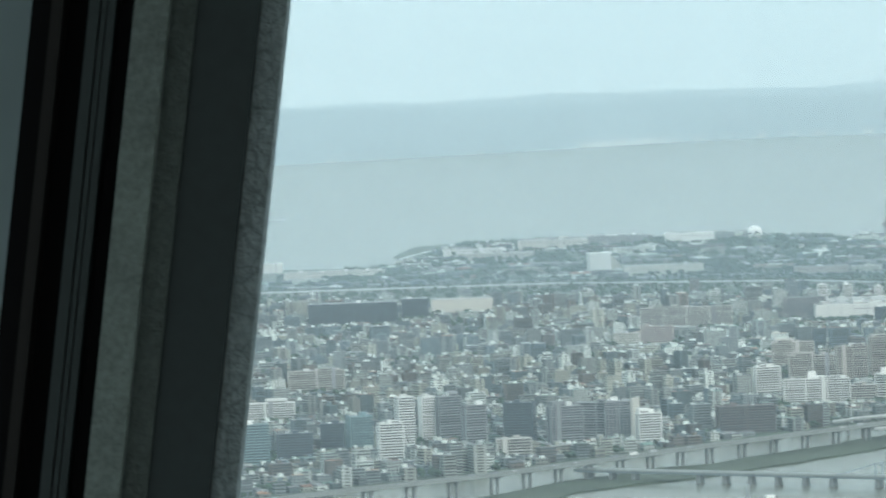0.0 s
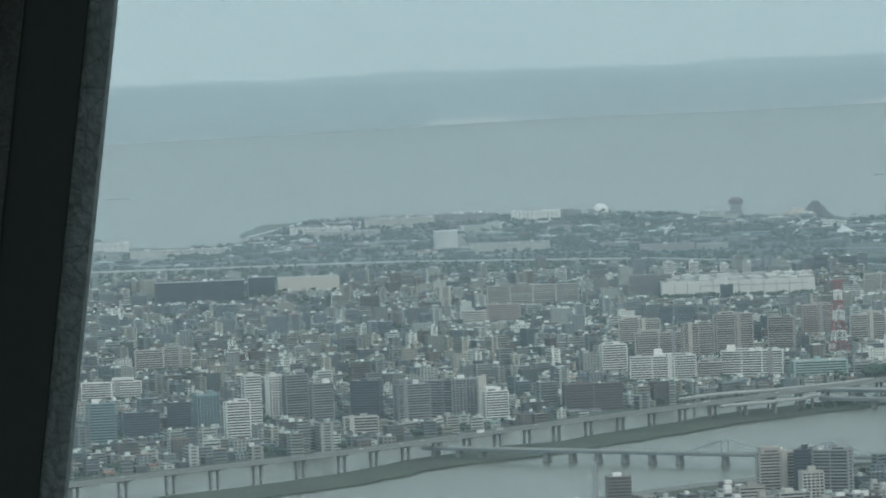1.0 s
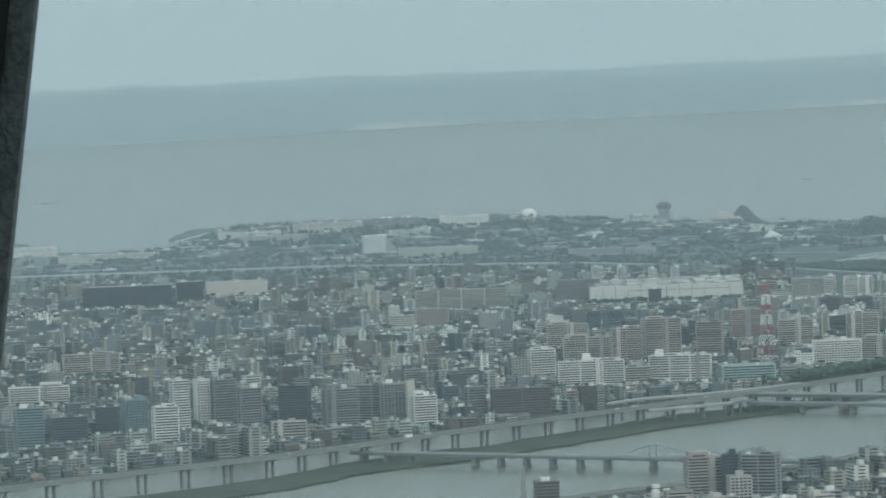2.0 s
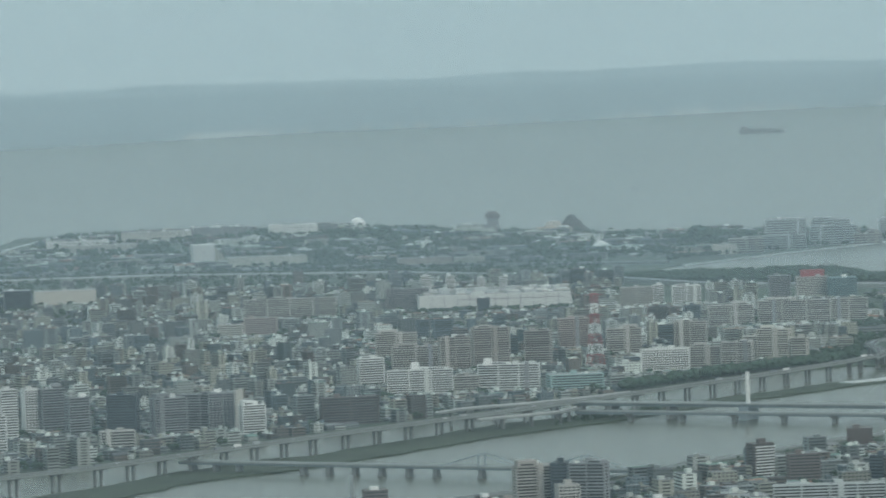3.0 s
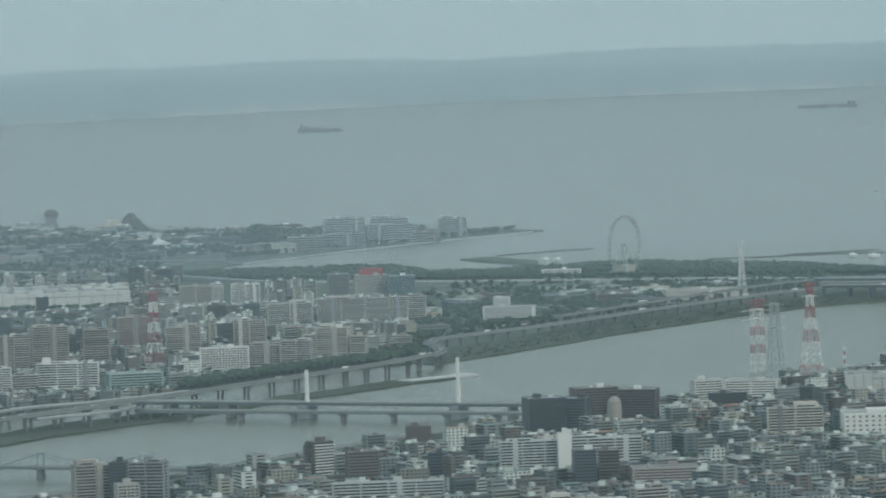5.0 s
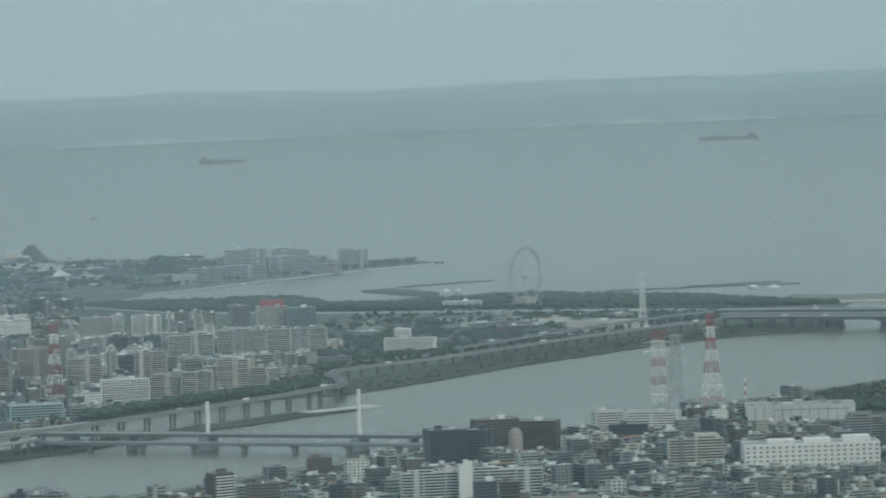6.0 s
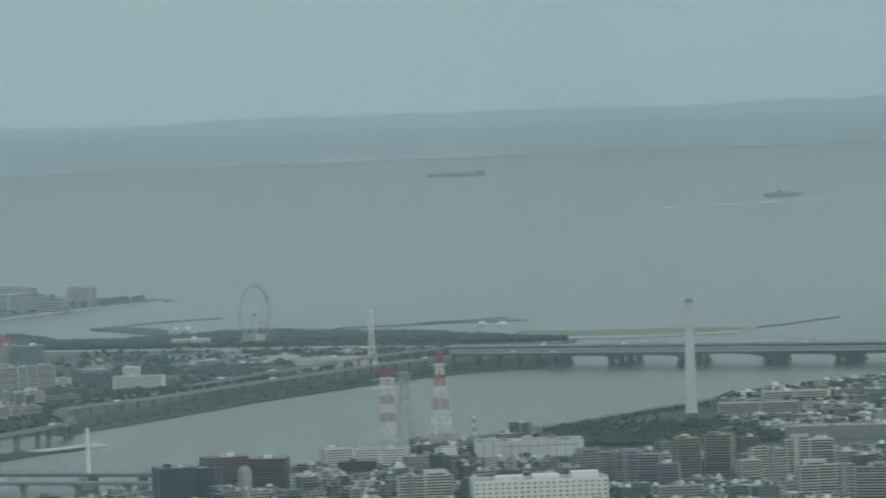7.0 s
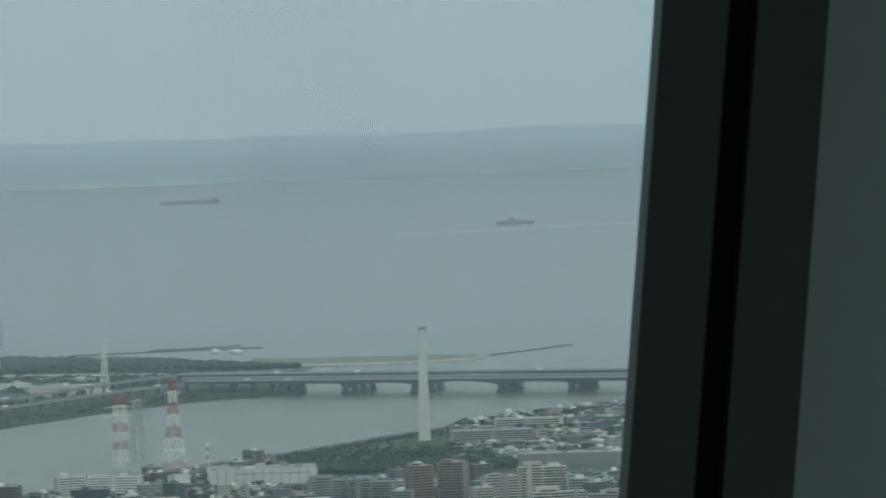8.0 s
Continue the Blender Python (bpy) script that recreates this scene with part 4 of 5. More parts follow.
# ---- single landmarks ----
def lattice(name, label, az, d, base, top_w, h, bands, arms=True):
    """A steel lattice pylon: four legs, rings and crossed braces, painted in bands, each band a part."""
    ob = thing(name, label, "pylon", az, d, 20)
    n = len(bands)
    for j, mat in enumerate(bands):
        s = Solid()
        z0, z1 = h * j / n, h * (j + 1) / n

        def half(z):
            q = min(1, z / (h * 0.8))
            return (base + (top_w - base) * q ** 0.7) / 2
        k0, k1 = half(z0), half(z1)
        m0, zm = half((z0 + z1) / 2), (z0 + z1) / 2
        c0 = [(-k0, -k0, z0), (k0, -k0, z0), (k0, k0, z0), (-k0, k0, z0)]
        c1 = [(-k1, -k1, z1), (k1, -k1, z1), (k1, k1, z1), (-k1, k1, z1)]
        for q in range(4):
            p = (q + 1) % 4
            s.tube(c0[q], c1[q], 0.55, n=5)
            s.tube(c0[q], c1[p], 0.26, n=4)
            s.tube(c0[p], c1[q], 0.26, n=4)
            s.tube(c1[q], c1[p], 0.35, n=4)
        part("lattice_section", s, mat, ob)
        if arms and j >= n - 3:
            a = Solid()
            for sgn in (-1, 1):
                a.tube((0, 0, z1 - 1), (sgn * top_w * 1.6, 0, z1 - 2.2), 0.6, 0.25, n=4)
            part("cross_arm", a, mat, ob)
    return ob


lattice("power_pylon", "tall red and white lattice power pylon on the far bank", -0.70, 6380, 24, 8, 110, [SIGNAL, RED, SIGNAL, RED, SIGNAL, RED, SIGNAL, RED])
lattice("power_pylon", "red and white lattice power pylon at the river", 6.58, 6080, 15.5, 13, 92, [SIGNAL, SIGNAL, RED, SIGNAL, RED, SIGNAL, SIGNAL, RED])
lattice("power_pylon", "red and white tapering lattice pylon at the river", 7.22, 5955, 28, 7, 119, [RED, SIGNAL, SIGNAL, RED, SIGNAL, RED, SIGNAL, RED])
lattice("power_pylon", "grey lattice power pylon between the painted ones", 6.79, 6030, 20, 9, 90, [STEEL] * 6)
lattice("power_pylon", "white lattice pylon before the wooded park", 6.41, 7870, 13, 4, 84, [SIGNAL] * 6)
lattice("lattice_mast", "thin grey lattice mast at the near bank", -3.7, 4420, 7, 2, 52, [STEEL] * 6, arms=False)

chim = thing("chimney", "tall white tapering incinerator chimney on the near bank", "chimney", 10.25, 6415)
part("shaft", Solid().box(0, 0, -1, 16.5, 14, 152, taper=0.55), CHALK, chim)
part("flue_rim", Solid().box(0, 0, 151, 12, 10, 3), GREY, chim, "dark flue rim at the top")
for z in (62, 118):
    part("platform", Solid().box(0, 0, z, 17 - z * 0.035, 14.6 - z * 0.03, 1.2), STEEL, chim)
stack = thing("beacon_pole", "slim red and white beacon pole on the embankment", "pole", 7.62, 6115)
for j in range(5):
    part("pole_section", Solid().tube((0, 0, j * 5.4), (0, 0, j * 5.4 + 5.4), 1.2, n=8), (SIGNAL, RED)[j % 2], stack)

fw = thing("ferris_wheel", "giant pale ferris wheel in the wooded bay park", "ferris wheel", 5.01, 8520, 58)
HUB, RAD = 54, 52
rim = Solid()
for rr, y in ((RAD, -3), (RAD, 3), (RAD - 4, 0)):
    for j in range(48):
        a0, a1 = 2 * math.pi * j / 48, 2 * math.pi * (j + 1) / 48
        rim.tube((rr * math.cos(a0), y, HUB + rr * math.sin(a0)), (rr * math.cos(a1), y, HUB + rr * math.sin(a1)), 0.45, n=5)
part("rim", rim, GREY, fw)
for j in range(24):
    a0 = 2 * math.pi * j / 24
    part("spoke", Solid().tube((0, 0, HUB), ((RAD - 2) * math.cos(a0), 0, HUB + (RAD - 2) * math.sin(a0)), 0.14, n=4), STEEL, fw)
gon = Solid().tube((0, -1.6, -1.6), (0, 1.6, -1.6), 1.3, n=8).mesh("gondola", PINK)
for j in range(34):
    a0 = 2 * math.pi * j / 34
    part("gondola", gon, None, fw, at=((RAD + 1.5) * math.cos(a0), 0, HUB + (RAD + 1.5) * math.sin(a0)))
part("hub", Solid().tube((0, -6, HUB), (0, 6, HUB), 2.6, n=12), STEEL, fw)
for y in (-1, 1):
    for x in (-1, 1):
        part("support_leg", Solid().tube((x * 24, y * 17, 0), (x * 1.5, y * 5, HUB), 0.9, 0.6, n=8), STEEL, fw)
part("station", Solid().box(0, 0, 0, 44, 30, 8), CONCRETE, fw, "pale boarding hall under the wheel")
part("stair_block", Solid().box(0, 0, 8, 34, 24, 10), CONCRETE, fw)

vol = thing("artificial_volcano", "dark brown jagged artificial mountain in the bay amusement park", "mountain", -0.95, 11270)
vs, vr = Solid(), random.Random(5)
NV = 18
for ring_i, (q, z) in enumerate(((1.0, 0), (0.72, 10), (0.46, 21), (0.26, 31), (0.15, 38))):
    for j in range(NV):
        u = 2 * math.pi * j / NV
        r_ = 46 * q * (1 + vr.uniform(-0.16, 0.16))
        vs.v.append((r_ * math.cos(u) + 4 * (1 - q), r_ * math.sin(u), z + vr.uniform(-1.5, 1.5)))
for i in range(4):
    for j in range(NV):
        k = (j + 1) % NV
        vs.f.append((i * NV + j, i * NV + k, (i + 1) * NV + k, (i + 1) * NV + j))
vs.f.append(tuple(4 * NV + j for j in range(NV)))
vs.i = [0] * len(vs.f)
part("rock", vs, ROCK, vol)
part("terrace", Solid().box(-40, -10, 0, 40, 30, 19).box(-40, -10, 19, 30, 22, 6), CONCRETE, vol, "pale terrace building at its foot")

tt = thing("show_tower", "brown gothic show tower with an overhanging top", "tower", -1.89, 11370)
part("wall", Solid().box(0, 0, 0, 26, 26, 36).box(-4, 6, 0, 42, 24, 18), GREY, tt)
part("overhang", Solid().box(0, 0, 34, 38, 32, 10, taper=0.92), BROWN, tt)
part("roof", Solid().box(0, 0, 44, 30, 26, 6, taper=0.6), BROWN, tt)

dome = thing("white_dome", "white rounded storage dome at the bay", "dome", -3.52, 11970)
part("shell", Solid().ball(0, 0, 8, 20, 20, 16, random.Random(1), rough=0.0, seg=16, rings=10), SIGNAL, dome)
part("base", Solid().tube((0, 0, -1), (0, 0, 9), 18, n=16), WHITE, dome)

tent = thing("white_tent_hall", "white pointed tent-roofed ride hall", "hall", -0.60, 10150)
part("roof", Solid().tube((0, 0, 8), (-3, 0, 24), 24, 2, n=14), SIGNAL, tent)
part("wall", Solid().tube((0, 0, -1), (0, 0, 8), 22, n=14), WHITE, tent)
part("spire", Solid().tube((-3, 0, 24), (-3, 0, 30), 1.5, 0.4, n=6), SIGNAL, tent)

whale = thing("show_building", "cream white show building with a sloping flank", "building", -5.33, 10110, 8)
part("wall", Solid().box(-10, 15, -1, 46, 40, 42), WHITE, whale)
part("roof", Solid().box(-10, 15, 41, 48, 42, 3), SIGNAL, whale)
slope = Solid()
slope.v = [(13, -5, 0), (40, -5, 0), (30, -5, 22), (13, -5, 38), (13, 35, 0), (40, 35, 0), (30, 35, 22), (13, 35, 38)]
slope.f = [(0, 1, 2, 3), (7, 6, 5, 4), (1, 5, 6, 2), (2, 6, 7, 3), (0, 3, 7, 4), (4, 5, 1, 0)]
slope.i = [0] * 6
part("flank", slope, CREAM, whale, "sloping cream flank")

silo = thing("round_pavilion", "pale rounded pavilion before the brown hotel", "pavilion", 4.83, 5350)
part("drum", Solid().tube((0, 0, -1), (0, 0, 22), 8, n=14), BEIGE, silo)
part("cap", Solid().ball(0, 0, 22, 8, 8, 9, random.Random(2), rough=0.0, seg=14, rings=8), BEIGE, silo)
hut = random.Random(44)
for row in range(7):
    for col in range(9):
        if hut.random() < 0.8:
            a, d = -2.68 + 0.2 * col + hut.uniform(-0.05, 0.05), 8030 + 30 * row + hut.uniform(-8, 8)
            shed = thing("roof_shed", "white plant shed on the warehouse roof", "shed", a, d, 3, group="plant sheds on the warehouse", z=27.3)
            w, dep, h = hut.uniform(10, 26), hut.uniform(7, 16), hut.uniform(1.6, 4.6)
            part("wall", Solid().box(0, 0, 0, w, dep, h), hut.choice((WHITE, CHALK, CONCRETE)), shed)
            part("roof", Solid().box(0, 0, h, w + 0.6, dep + 0.6, 0.4), hut.choice((SIGNAL, CHALK, ROOF)), shed)
red = thing("roof_sign", "red sign box on the roof of a white block", "sign", 1.94, 8085, 6, z=36.4)
part("panel", Solid().box(0, 4, 0, 40, 8, 12), RED, red)
part("stand", Solid().box(0, 4, -0.4, 36, 4, 0.4), STEEL, red)
for az in (-2.83, -1.95):
    stairs = thing("water_tank_tower", "white roof tank tower on an apartment slab", "tank tower", az, 6118, z=33.4 if az < -2.5 else 35.4)
    part("tank", Solid().box(-6, 0, 0, 12, 6, 9, taper=0.85), SIGNAL, stairs)
for az, d, h, w in ((-2.72, 8330, 46, 9), (-2.42, 8340, 44, 8), (-2.05, 8400, 36, 6), (-1.78, 8380, 38, 6)):
    building("tower_block", "slim pale tower behind the white warehouse", az, d, w + 8, 12, h, 4, WHITE, "balcony", group="blocks of the town")


def ship(label, az, d, length, beam, z, bridge_at):
    ob = thing("cargo_ship", label, "ship", az, d, 8, group="ships in the bay", z=-1.5)
    s = Solid()
    h = [(-length / 2, 0), (-length / 2 + 4, -beam / 2), (length / 2 - length * 0.12, -beam / 2), (length / 2, 0), (length / 2 - length * 0.12, beam / 2), (-length / 2 + 4, beam / 2)]
    part("hull", s.prism(h, -2, z), HULL, ob)
    part("superstructure", Solid().box(bridge_at * length, 0, z, length * 0.12, beam * 0.8, z * 1.3), GREY, ob)
    part("hatch", Solid().box(-0.06 * length, 0, z, length * 0.55, beam * 0.6, z * 0.3), HULL, ob)


ship("long dark cargo ship at anchor in the bay", 1.39, 21900, 214, 30, 14, -0.38)
ship("long dark cargo ship far out in the bay", 7.50, 24000, 300, 34, 14, 0.4)
ship("dark cargo ship with a high deck in the bay", 11.42, 18040, 150, 26, 13, -0.1)
for az, d, n in ((-0.15, 14300, 40), (7.9, 19500, 60), (5.2, 22800, 80), (-9.3, 14600, 100), (7.35, 21000, 50), (3.7, 24000, 90), (8.05, 12300, 18)):
    ship("small dark workboat on the open bay", az, d, n * 0.8, 8, 2.6, -0.3)
wake = Solid()
for j in range(40):
    p = polar(9.95 + j * 0.085, 16900 + j * 26)
    wake.box(p.x, p.y, -1.5, 32, 10 + 6 * math.sin(j * 1.7), 0.15, radians(-10 + 14 * math.sin(j)))
tagged(new("boat_wake", wake.mesh("boat_wake", SIGNAL)), "thin white foam wake across the bay", "wake", kind="stuff")


def mole(label, line, width, z):
    s = deck_run(fine(line, 60), width * 0.5, z + 2.0, z * 0.3)
    tagged(new("breakwater", s.mesh("breakwater", ROCK)), label, "breakwater", kind="structure")


mole("low dark breakwater off the park beach", [(10.98, 8572), (11.47, 8698), (12.05, 8890)], 9, 2.2)
mole("long low breakwater off the wooded park", [(6.0, 9020), (6.7, 9042), (7.39, 9083), (8.31, 9103)], 10, 2.0)
mole("outer breakwater off the wooded park", [(6.95, 9110), (7.5, 9150), (8.07, 9215)], 8, 2.0)
mole("long low breakwater off the wooded park", [(3.45, 9395), (4.0, 9490), (4.62, 9574)], 9, 2.0)
mole("thin pier off the bay hotels", [(3.6, 10600), (4.05, 10470)], 12, 2.0)
for a, d, w in ((7.75, 8960, 22), (8.0, 8930, 26), (4.05, 9120, 14), (4.2, 9120, 14)):
    ob = thing("white_tent", "small white beach pavilion roof", "pavilion", a, d)
    part("roof", Solid().tube((0, 0, 3), (0, 0, 7), w / 2, 1.0, n=10), SIGNAL, ob)
    part("wall", Solid().tube((0, 0, -1), (0, 0, 3), w / 2 - 1.5, n=10), WHITE, ob)

# coastal expressway behind the town, and its sea wall
coastal = bridge("coastal_expressway", "long pale coastal expressway embankment behind the town")
line = fine([(-14, 9700), (-6, 9560), (-3, 9330), (-0.6, 8900), (0.8, 8500), (3, 8330), (6.2, 8180), (7.9, 8050)], 120)
part("deck", deck_run(line, 24, 7.5, 7.0), DECK, coastal)
part("roadway", deck_run(line, 21, 0.3, 7.3), ASPHALT, coastal, "grey asphalt roadway")
for off in (-12.2, 12.2):
    part("noise_wall", deck_run([(a, d + off) for a, d in line], 0.6, 2.0, 9.2), CHALK, coastal, "pale noise wall")
second = bridge("coastal_road", "pale coastal road before the amusement park")
line = fine([(-14, 10080), (-4, 9780), (-2, 9640), (0.2, 9480)], 120)
part("deck", deck_run(line, 20, 5.5, 5.0), DECK, second)

cars, crng = Solid(), random.Random(12)
for path, z in ((VIA, 18.75), (RAMP, 15.75), (RAMP2, 19.25), ([(7.4, 7650), (17.5, 7280)], 20.9), ([(7.3, 7770), (17.5, 7410)], 25.9)):
    for a, d in fine(path, 34):
        if crng.random() < 0.6:
            p, big = polar(a, d + crng.choice((-5, -2, 2, 5))), crng.random() < 0.3
            turn = radians(35 - a) if z < 20 else -0.22
            cars.box(p.x, p.y, z, 9 if big else 4.4, 2.3, 2.8 if big else 0.9, turn, crng.choice((0, 1, 2)))
            if not big:
                cars.box(p.x, p.y, z + 0.9, 2.4, 1.7, 0.6, turn, 1)
tagged(new("cars", cars.mesh("cars", SIGNAL, HULL, STEEL)), "small cars and lorries on the expressways", "cars", kind="stuff")

# side roads of the reclaimed land and its tree-covered mound
for j, pts in enumerate(([(-14, 9250), (-5, 9050), (-1.5, 8850)], [(-14, 10420), (-8.2, 10300), (-3, 10250), (0, 9900)], [(-7.6, 10900), (-4, 10950), (-1, 10650)], [(0.1, 9800), (1.2, 10050), (2.8, 10350)])):
    road = bridge("shore_road", "pale concrete shore road on a low embankment")
    part("deck", deck_run(fine(pts, 150), 13, 4.0, 2.2), DECK, road)
mound = Solid()
mrng = random.Random(3)
for _ in range(60):
    q = mrng.random() ** 0.5
    u = mrng.uniform(0, 2 * math.pi)
    mound.ball(36 * q * math.cos(u), 36 * q * math.sin(u), 30 * (1 - q * q) + 3, 9, 9, 7, mrng, 0.3)
hill_m = thing("wooded_mound", "dark round wooded mound in the amusement park", "mound", 0.60, 10420)
part("foliage", mound, LEAF, hill_m)
part("core", Solid().tube((0, 0, -1), (0, 0, 28), 38, 10, n=14), ROCK, hill_m)

levee = bridge("levee_road", "pale levee path along the near river bank")
tagged(levee, category="path")
part("path", deck_run(fine([(a, d - 48) for a, d in NEAR_BANK[2:14]], 60), 5, 3.2, 3.0), DECK, levee)
part("lower_path", deck_run(fine([(a, d - 14) for a, d in NEAR_BANK[2:14]], 60), 4, 2.4, 1.2), PIER, levee)
quay = bridge("spit_quay", "pale concrete quay at the tip of the river spit")
tagged(quay, category="quay")
part("apron", deck_run(fine([(2.3, 6090), (2.75, 6135), (3.12, 6180)], 30), 26, 3.5, 1.3), CHALK, quay)

for label, pts in (("long pale sea wall along the hotel shore", [(0.4, 9385), (1.5, 9715), (1.98, 9865), (3.0, 10185), (3.9, 10410)]), ("pale sea wall of the reclaimed land", [(-7.8, 11240), (-7, 12190), (-6, 12110), (-3.94, 12140)])):
    s = deck_run(fine(pts, 80), 9, 4.5, 1.6)
    tagged(new("sea_wall", s.mesh("sea_wall", CHALK)), label, "sea wall", kind="structure")

# ---- the rest of the town, joined ----
rng = random.Random(21)
KEEP = [(polar(a, d), r) for a, d, r in ((5.01, 8520, 60), (10.25, 6415, 45), (6.58, 6080, 25), (7.22, 5955, 25), (-0.7, 6380, 22), (4.83, 5350, 14))]
KEEP += feet
cells = {}
for p, r in KEEP:
    for i in range(int((p.x - r) // 100), int((p.x + r) // 100) + 1):
        for j in range(int((p.y - r) // 100), int((p.y + r) // 100) + 1):
            cells.setdefault((i, j), []).append((p, r))
ROADS = [(polar(a, d), 13) for a, d in fine(VIA, 12) + fine(RAMP, 12) + fine(RAMP2, 12)]
for p, r in ROADS:
    for i in (int((p.x - r) // 100), int((p.x + r) // 100)):
        for j in (int((p.y - r) // 100), int((p.y + r) // 100)):
            cells.setdefault((i, j), []).append((p, r))


def free(x, y, r):
    return all((p.x - x) ** 2 + (p.y - y) ** 2 > (q + r * 0.6) ** 2 for p, q in cells.get((int(x // 100), int(y // 100)), ()))


sights += [(az, math.degrees(w / 2 / d), d, h) for az, d, w, h in ((-0.7, 6380, 30, 110), (5.01, 8520, 100, 60), (6.58, 6080, 26, 80), (7.22, 5955, 30, 100), (10.25, 6415, 24, 130), (-2.8, 8330, 120, 40))]


def roof_line(az, d):
    """The height that houses keep to, so that the taller blocks behind stand clear of them."""
    top = 99.0
    for a, half, far, h in sights:
        if abs(az - a) < half + 0.08 and d < far < d + 1300:
            top = min(top, 450 - d * (450 - 0.1 * h) / far)
    return top


trees = Solid()


def tree(s, x, y, h):
    w = h * rng.uniform(0.38, 0.6)
    s.tube((x, y, -0.5), (x, y, h * 0.4), 0.35, 0.2, n=4, mat=1)
    for _ in range(3):
        s.ball(x + rng.uniform(-0.5, 0.5) * w, y + rng.uniform(-0.5, 0.5) * w, h * rng.uniform(0.45, 0.8), w * rng.uniform(0.5, 0.8), w * rng.uniform(0.5, 0.8), h * rng.uniform(0.2, 0.3), rng, 0.3)


NW, NR = len(T_WALLS), len(T_ROOFS)


def stuff_block(s, x, y, w, dep, h, turn, wall, roof):
    """A joined town building: body, roof and, when tall enough, storeys of windows and ledges on the sides that face the gallery."""
    if h < 10 and rng.random() < 0.55:
        s.box(x, y, -1, w, dep, h * 0.72 + 1, turn, wall)
        s.gable(x, y, h * 0.72, w + 0.8, dep + 0.8, h * 0.3, turn, NW + roof)
    else:
        s.box(x, y, -1, w, dep, h + 1, turn, wall, NW + roof)
        c, t = math.cos(turn), math.sin(turn)
        if w > 9:
            ox, oy = rng.uniform(-0.3, 0.3) * w, rng.uniform(-0.2, 0.2) * dep
            s.box(x + ox * c - oy * t, y + ox * t + oy * c, h, w * rng.uniform(0.15, 0.35), dep * rng.uniform(0.2, 0.4), rng.uniform(1.8, 4), turn, rng.choice((wall, 0)))
    n = max(1, int(h / 3.1))
    c, t = math.cos(turn), math.sin(turn)
    front = rng.random() < 0.6
    for k in range(n):
        z = k * h / n
        if front:
            oy = -dep / 2
            s.box(x - oy * t, y + oy * c, z + 1.1, w * 0.9, 0.3, 1.5, turn, NW + NR)
            if h > 14:
                oy -= 0.6
                s.box(x - oy * t, y + oy * c, z, w * 0.94, 1.2, 1.05, turn, wall)
        else:
            m = max(1, int(w / 4))
            for q in range(m):
                ox, oy = -w / 2 + w * (q + 0.5) / m, -dep / 2
                s.box(x + ox * c - oy * t, y + ox * t + oy * c, z + 1.0, w / m * 0.55, 0.3, 1.5, turn, NW + NR)
        sx = (w / 2) if turn < 0 else (-w / 2)
        s.box(x + sx * c, y + sx * t, z + 1.1, 0.3, dep * 0.5, 1.4, turn, NW + NR)


def town(name, label, a0, a1, inner, outer, cell, height, fill, green, grain, singles=0, wide=1.0, tones=(14, 24, 14, 22, 10, 16)):
    """Fill a stretch between two lines with buildings on a turned, jittered grid; some of the taller ones are things of their own."""
    s, made = Solid(), 0
    c, t = math.cos(grain), math.sin(grain)
    reach = max(outer(a0 + (a1 - a0) * k / 20) for k in range(21)) + 400
    p0, p1 = polar(a0, 1), polar(a1, 1)
    n = int(reach / cell)
    for i in range(-n, n):
        for j in range(-n, n):
            x, y = cell * (i * c - j * t), cell * (i * t + j * c)
            if y < 3500:
                continue
            az, d = math.degrees(math.atan2(x, y)), math.hypot(x, y)
            if not (a0 < az < a1) or not (inner(az) < d < outer(az)):
                continue
            x, y = x + rng.uniform(-0.2, 0.2) * cell, y + rng.uniform(-0.2, 0.2) * cell
            q = noise.noise(Vector((x * 0.004, y * 0.004, 1.7)))
            if rng.random() > fill or q < -0.62:
                if rng.random() < green and free(x, y, 5):
                    for _ in range(3):
                        tree(trees, x + rng.uniform(-6, 6), y + rng.uniform(-6, 6), rng.uniform(5, 11))
                continue
            h = height(q)
            if d > along(NEAR_BANK, az) - 230 and d < along(NEAR_BANK, az):
                h = min(h, rng.uniform(6, 12))
            h = min(h, roof_line(az, d) * rng.uniform(0.75, 1.0))
            if h < 3.5:
                if free(x, y, 5):
                    tree(trees, x, y, rng.uniform(3, 5))
                continue
            w, dep = cell * rng.uniform(0.5, 0.95) * (1.35 if h > 14 else 1) * wide, cell * rng.uniform(0.45, 0.8)
            if not free(x, y, w * 0.7):
                continue
            turn = grain + rng.gauss(0, 0.06) + (math.pi / 2 if rng.random() < 0.35 else 0)
            turn = (turn + math.pi / 2) % math.pi - math.pi / 2
            if made < singles and h > 15 and rng.random() < 0.6:
                made += 1
                wall = rng.choice((WHITE, CONCRETE, CREAM, CONCRETE, BEIGE, GREY, BROWN, GREY))
                word = {WHITE: "white", CONCRETE: "pale grey", CREAM: "cream", BEIGE: "beige tiled", GREY: "grey tiled", BROWN: "brown tiled"}[wall]
                style = rng.choice(("balcony", "band", "balcony"))
                building("apartment_house" if style == "balcony" else "office_house", word + (" apartment house with balconies among low roofs" if style == "balcony" else " office house with window bands among low roofs"),
                         az, d - dep / 2, w, dep, h, math.degrees(turn) + az, wall, style, group="houses of the near town", category="building")
                continue
            wall = rng.choices(range(NW), tones)[0]
            stuff_block(s, x, y, w, dep, h, turn, wall, rng.choices(range(NR), (38, 34, 9, 6, 13))[0])
    tagged(new(name, s.mesh(name, *T_WALLS, *T_ROOFS, T_GLASS)), label, "buildings", kind="stuff")


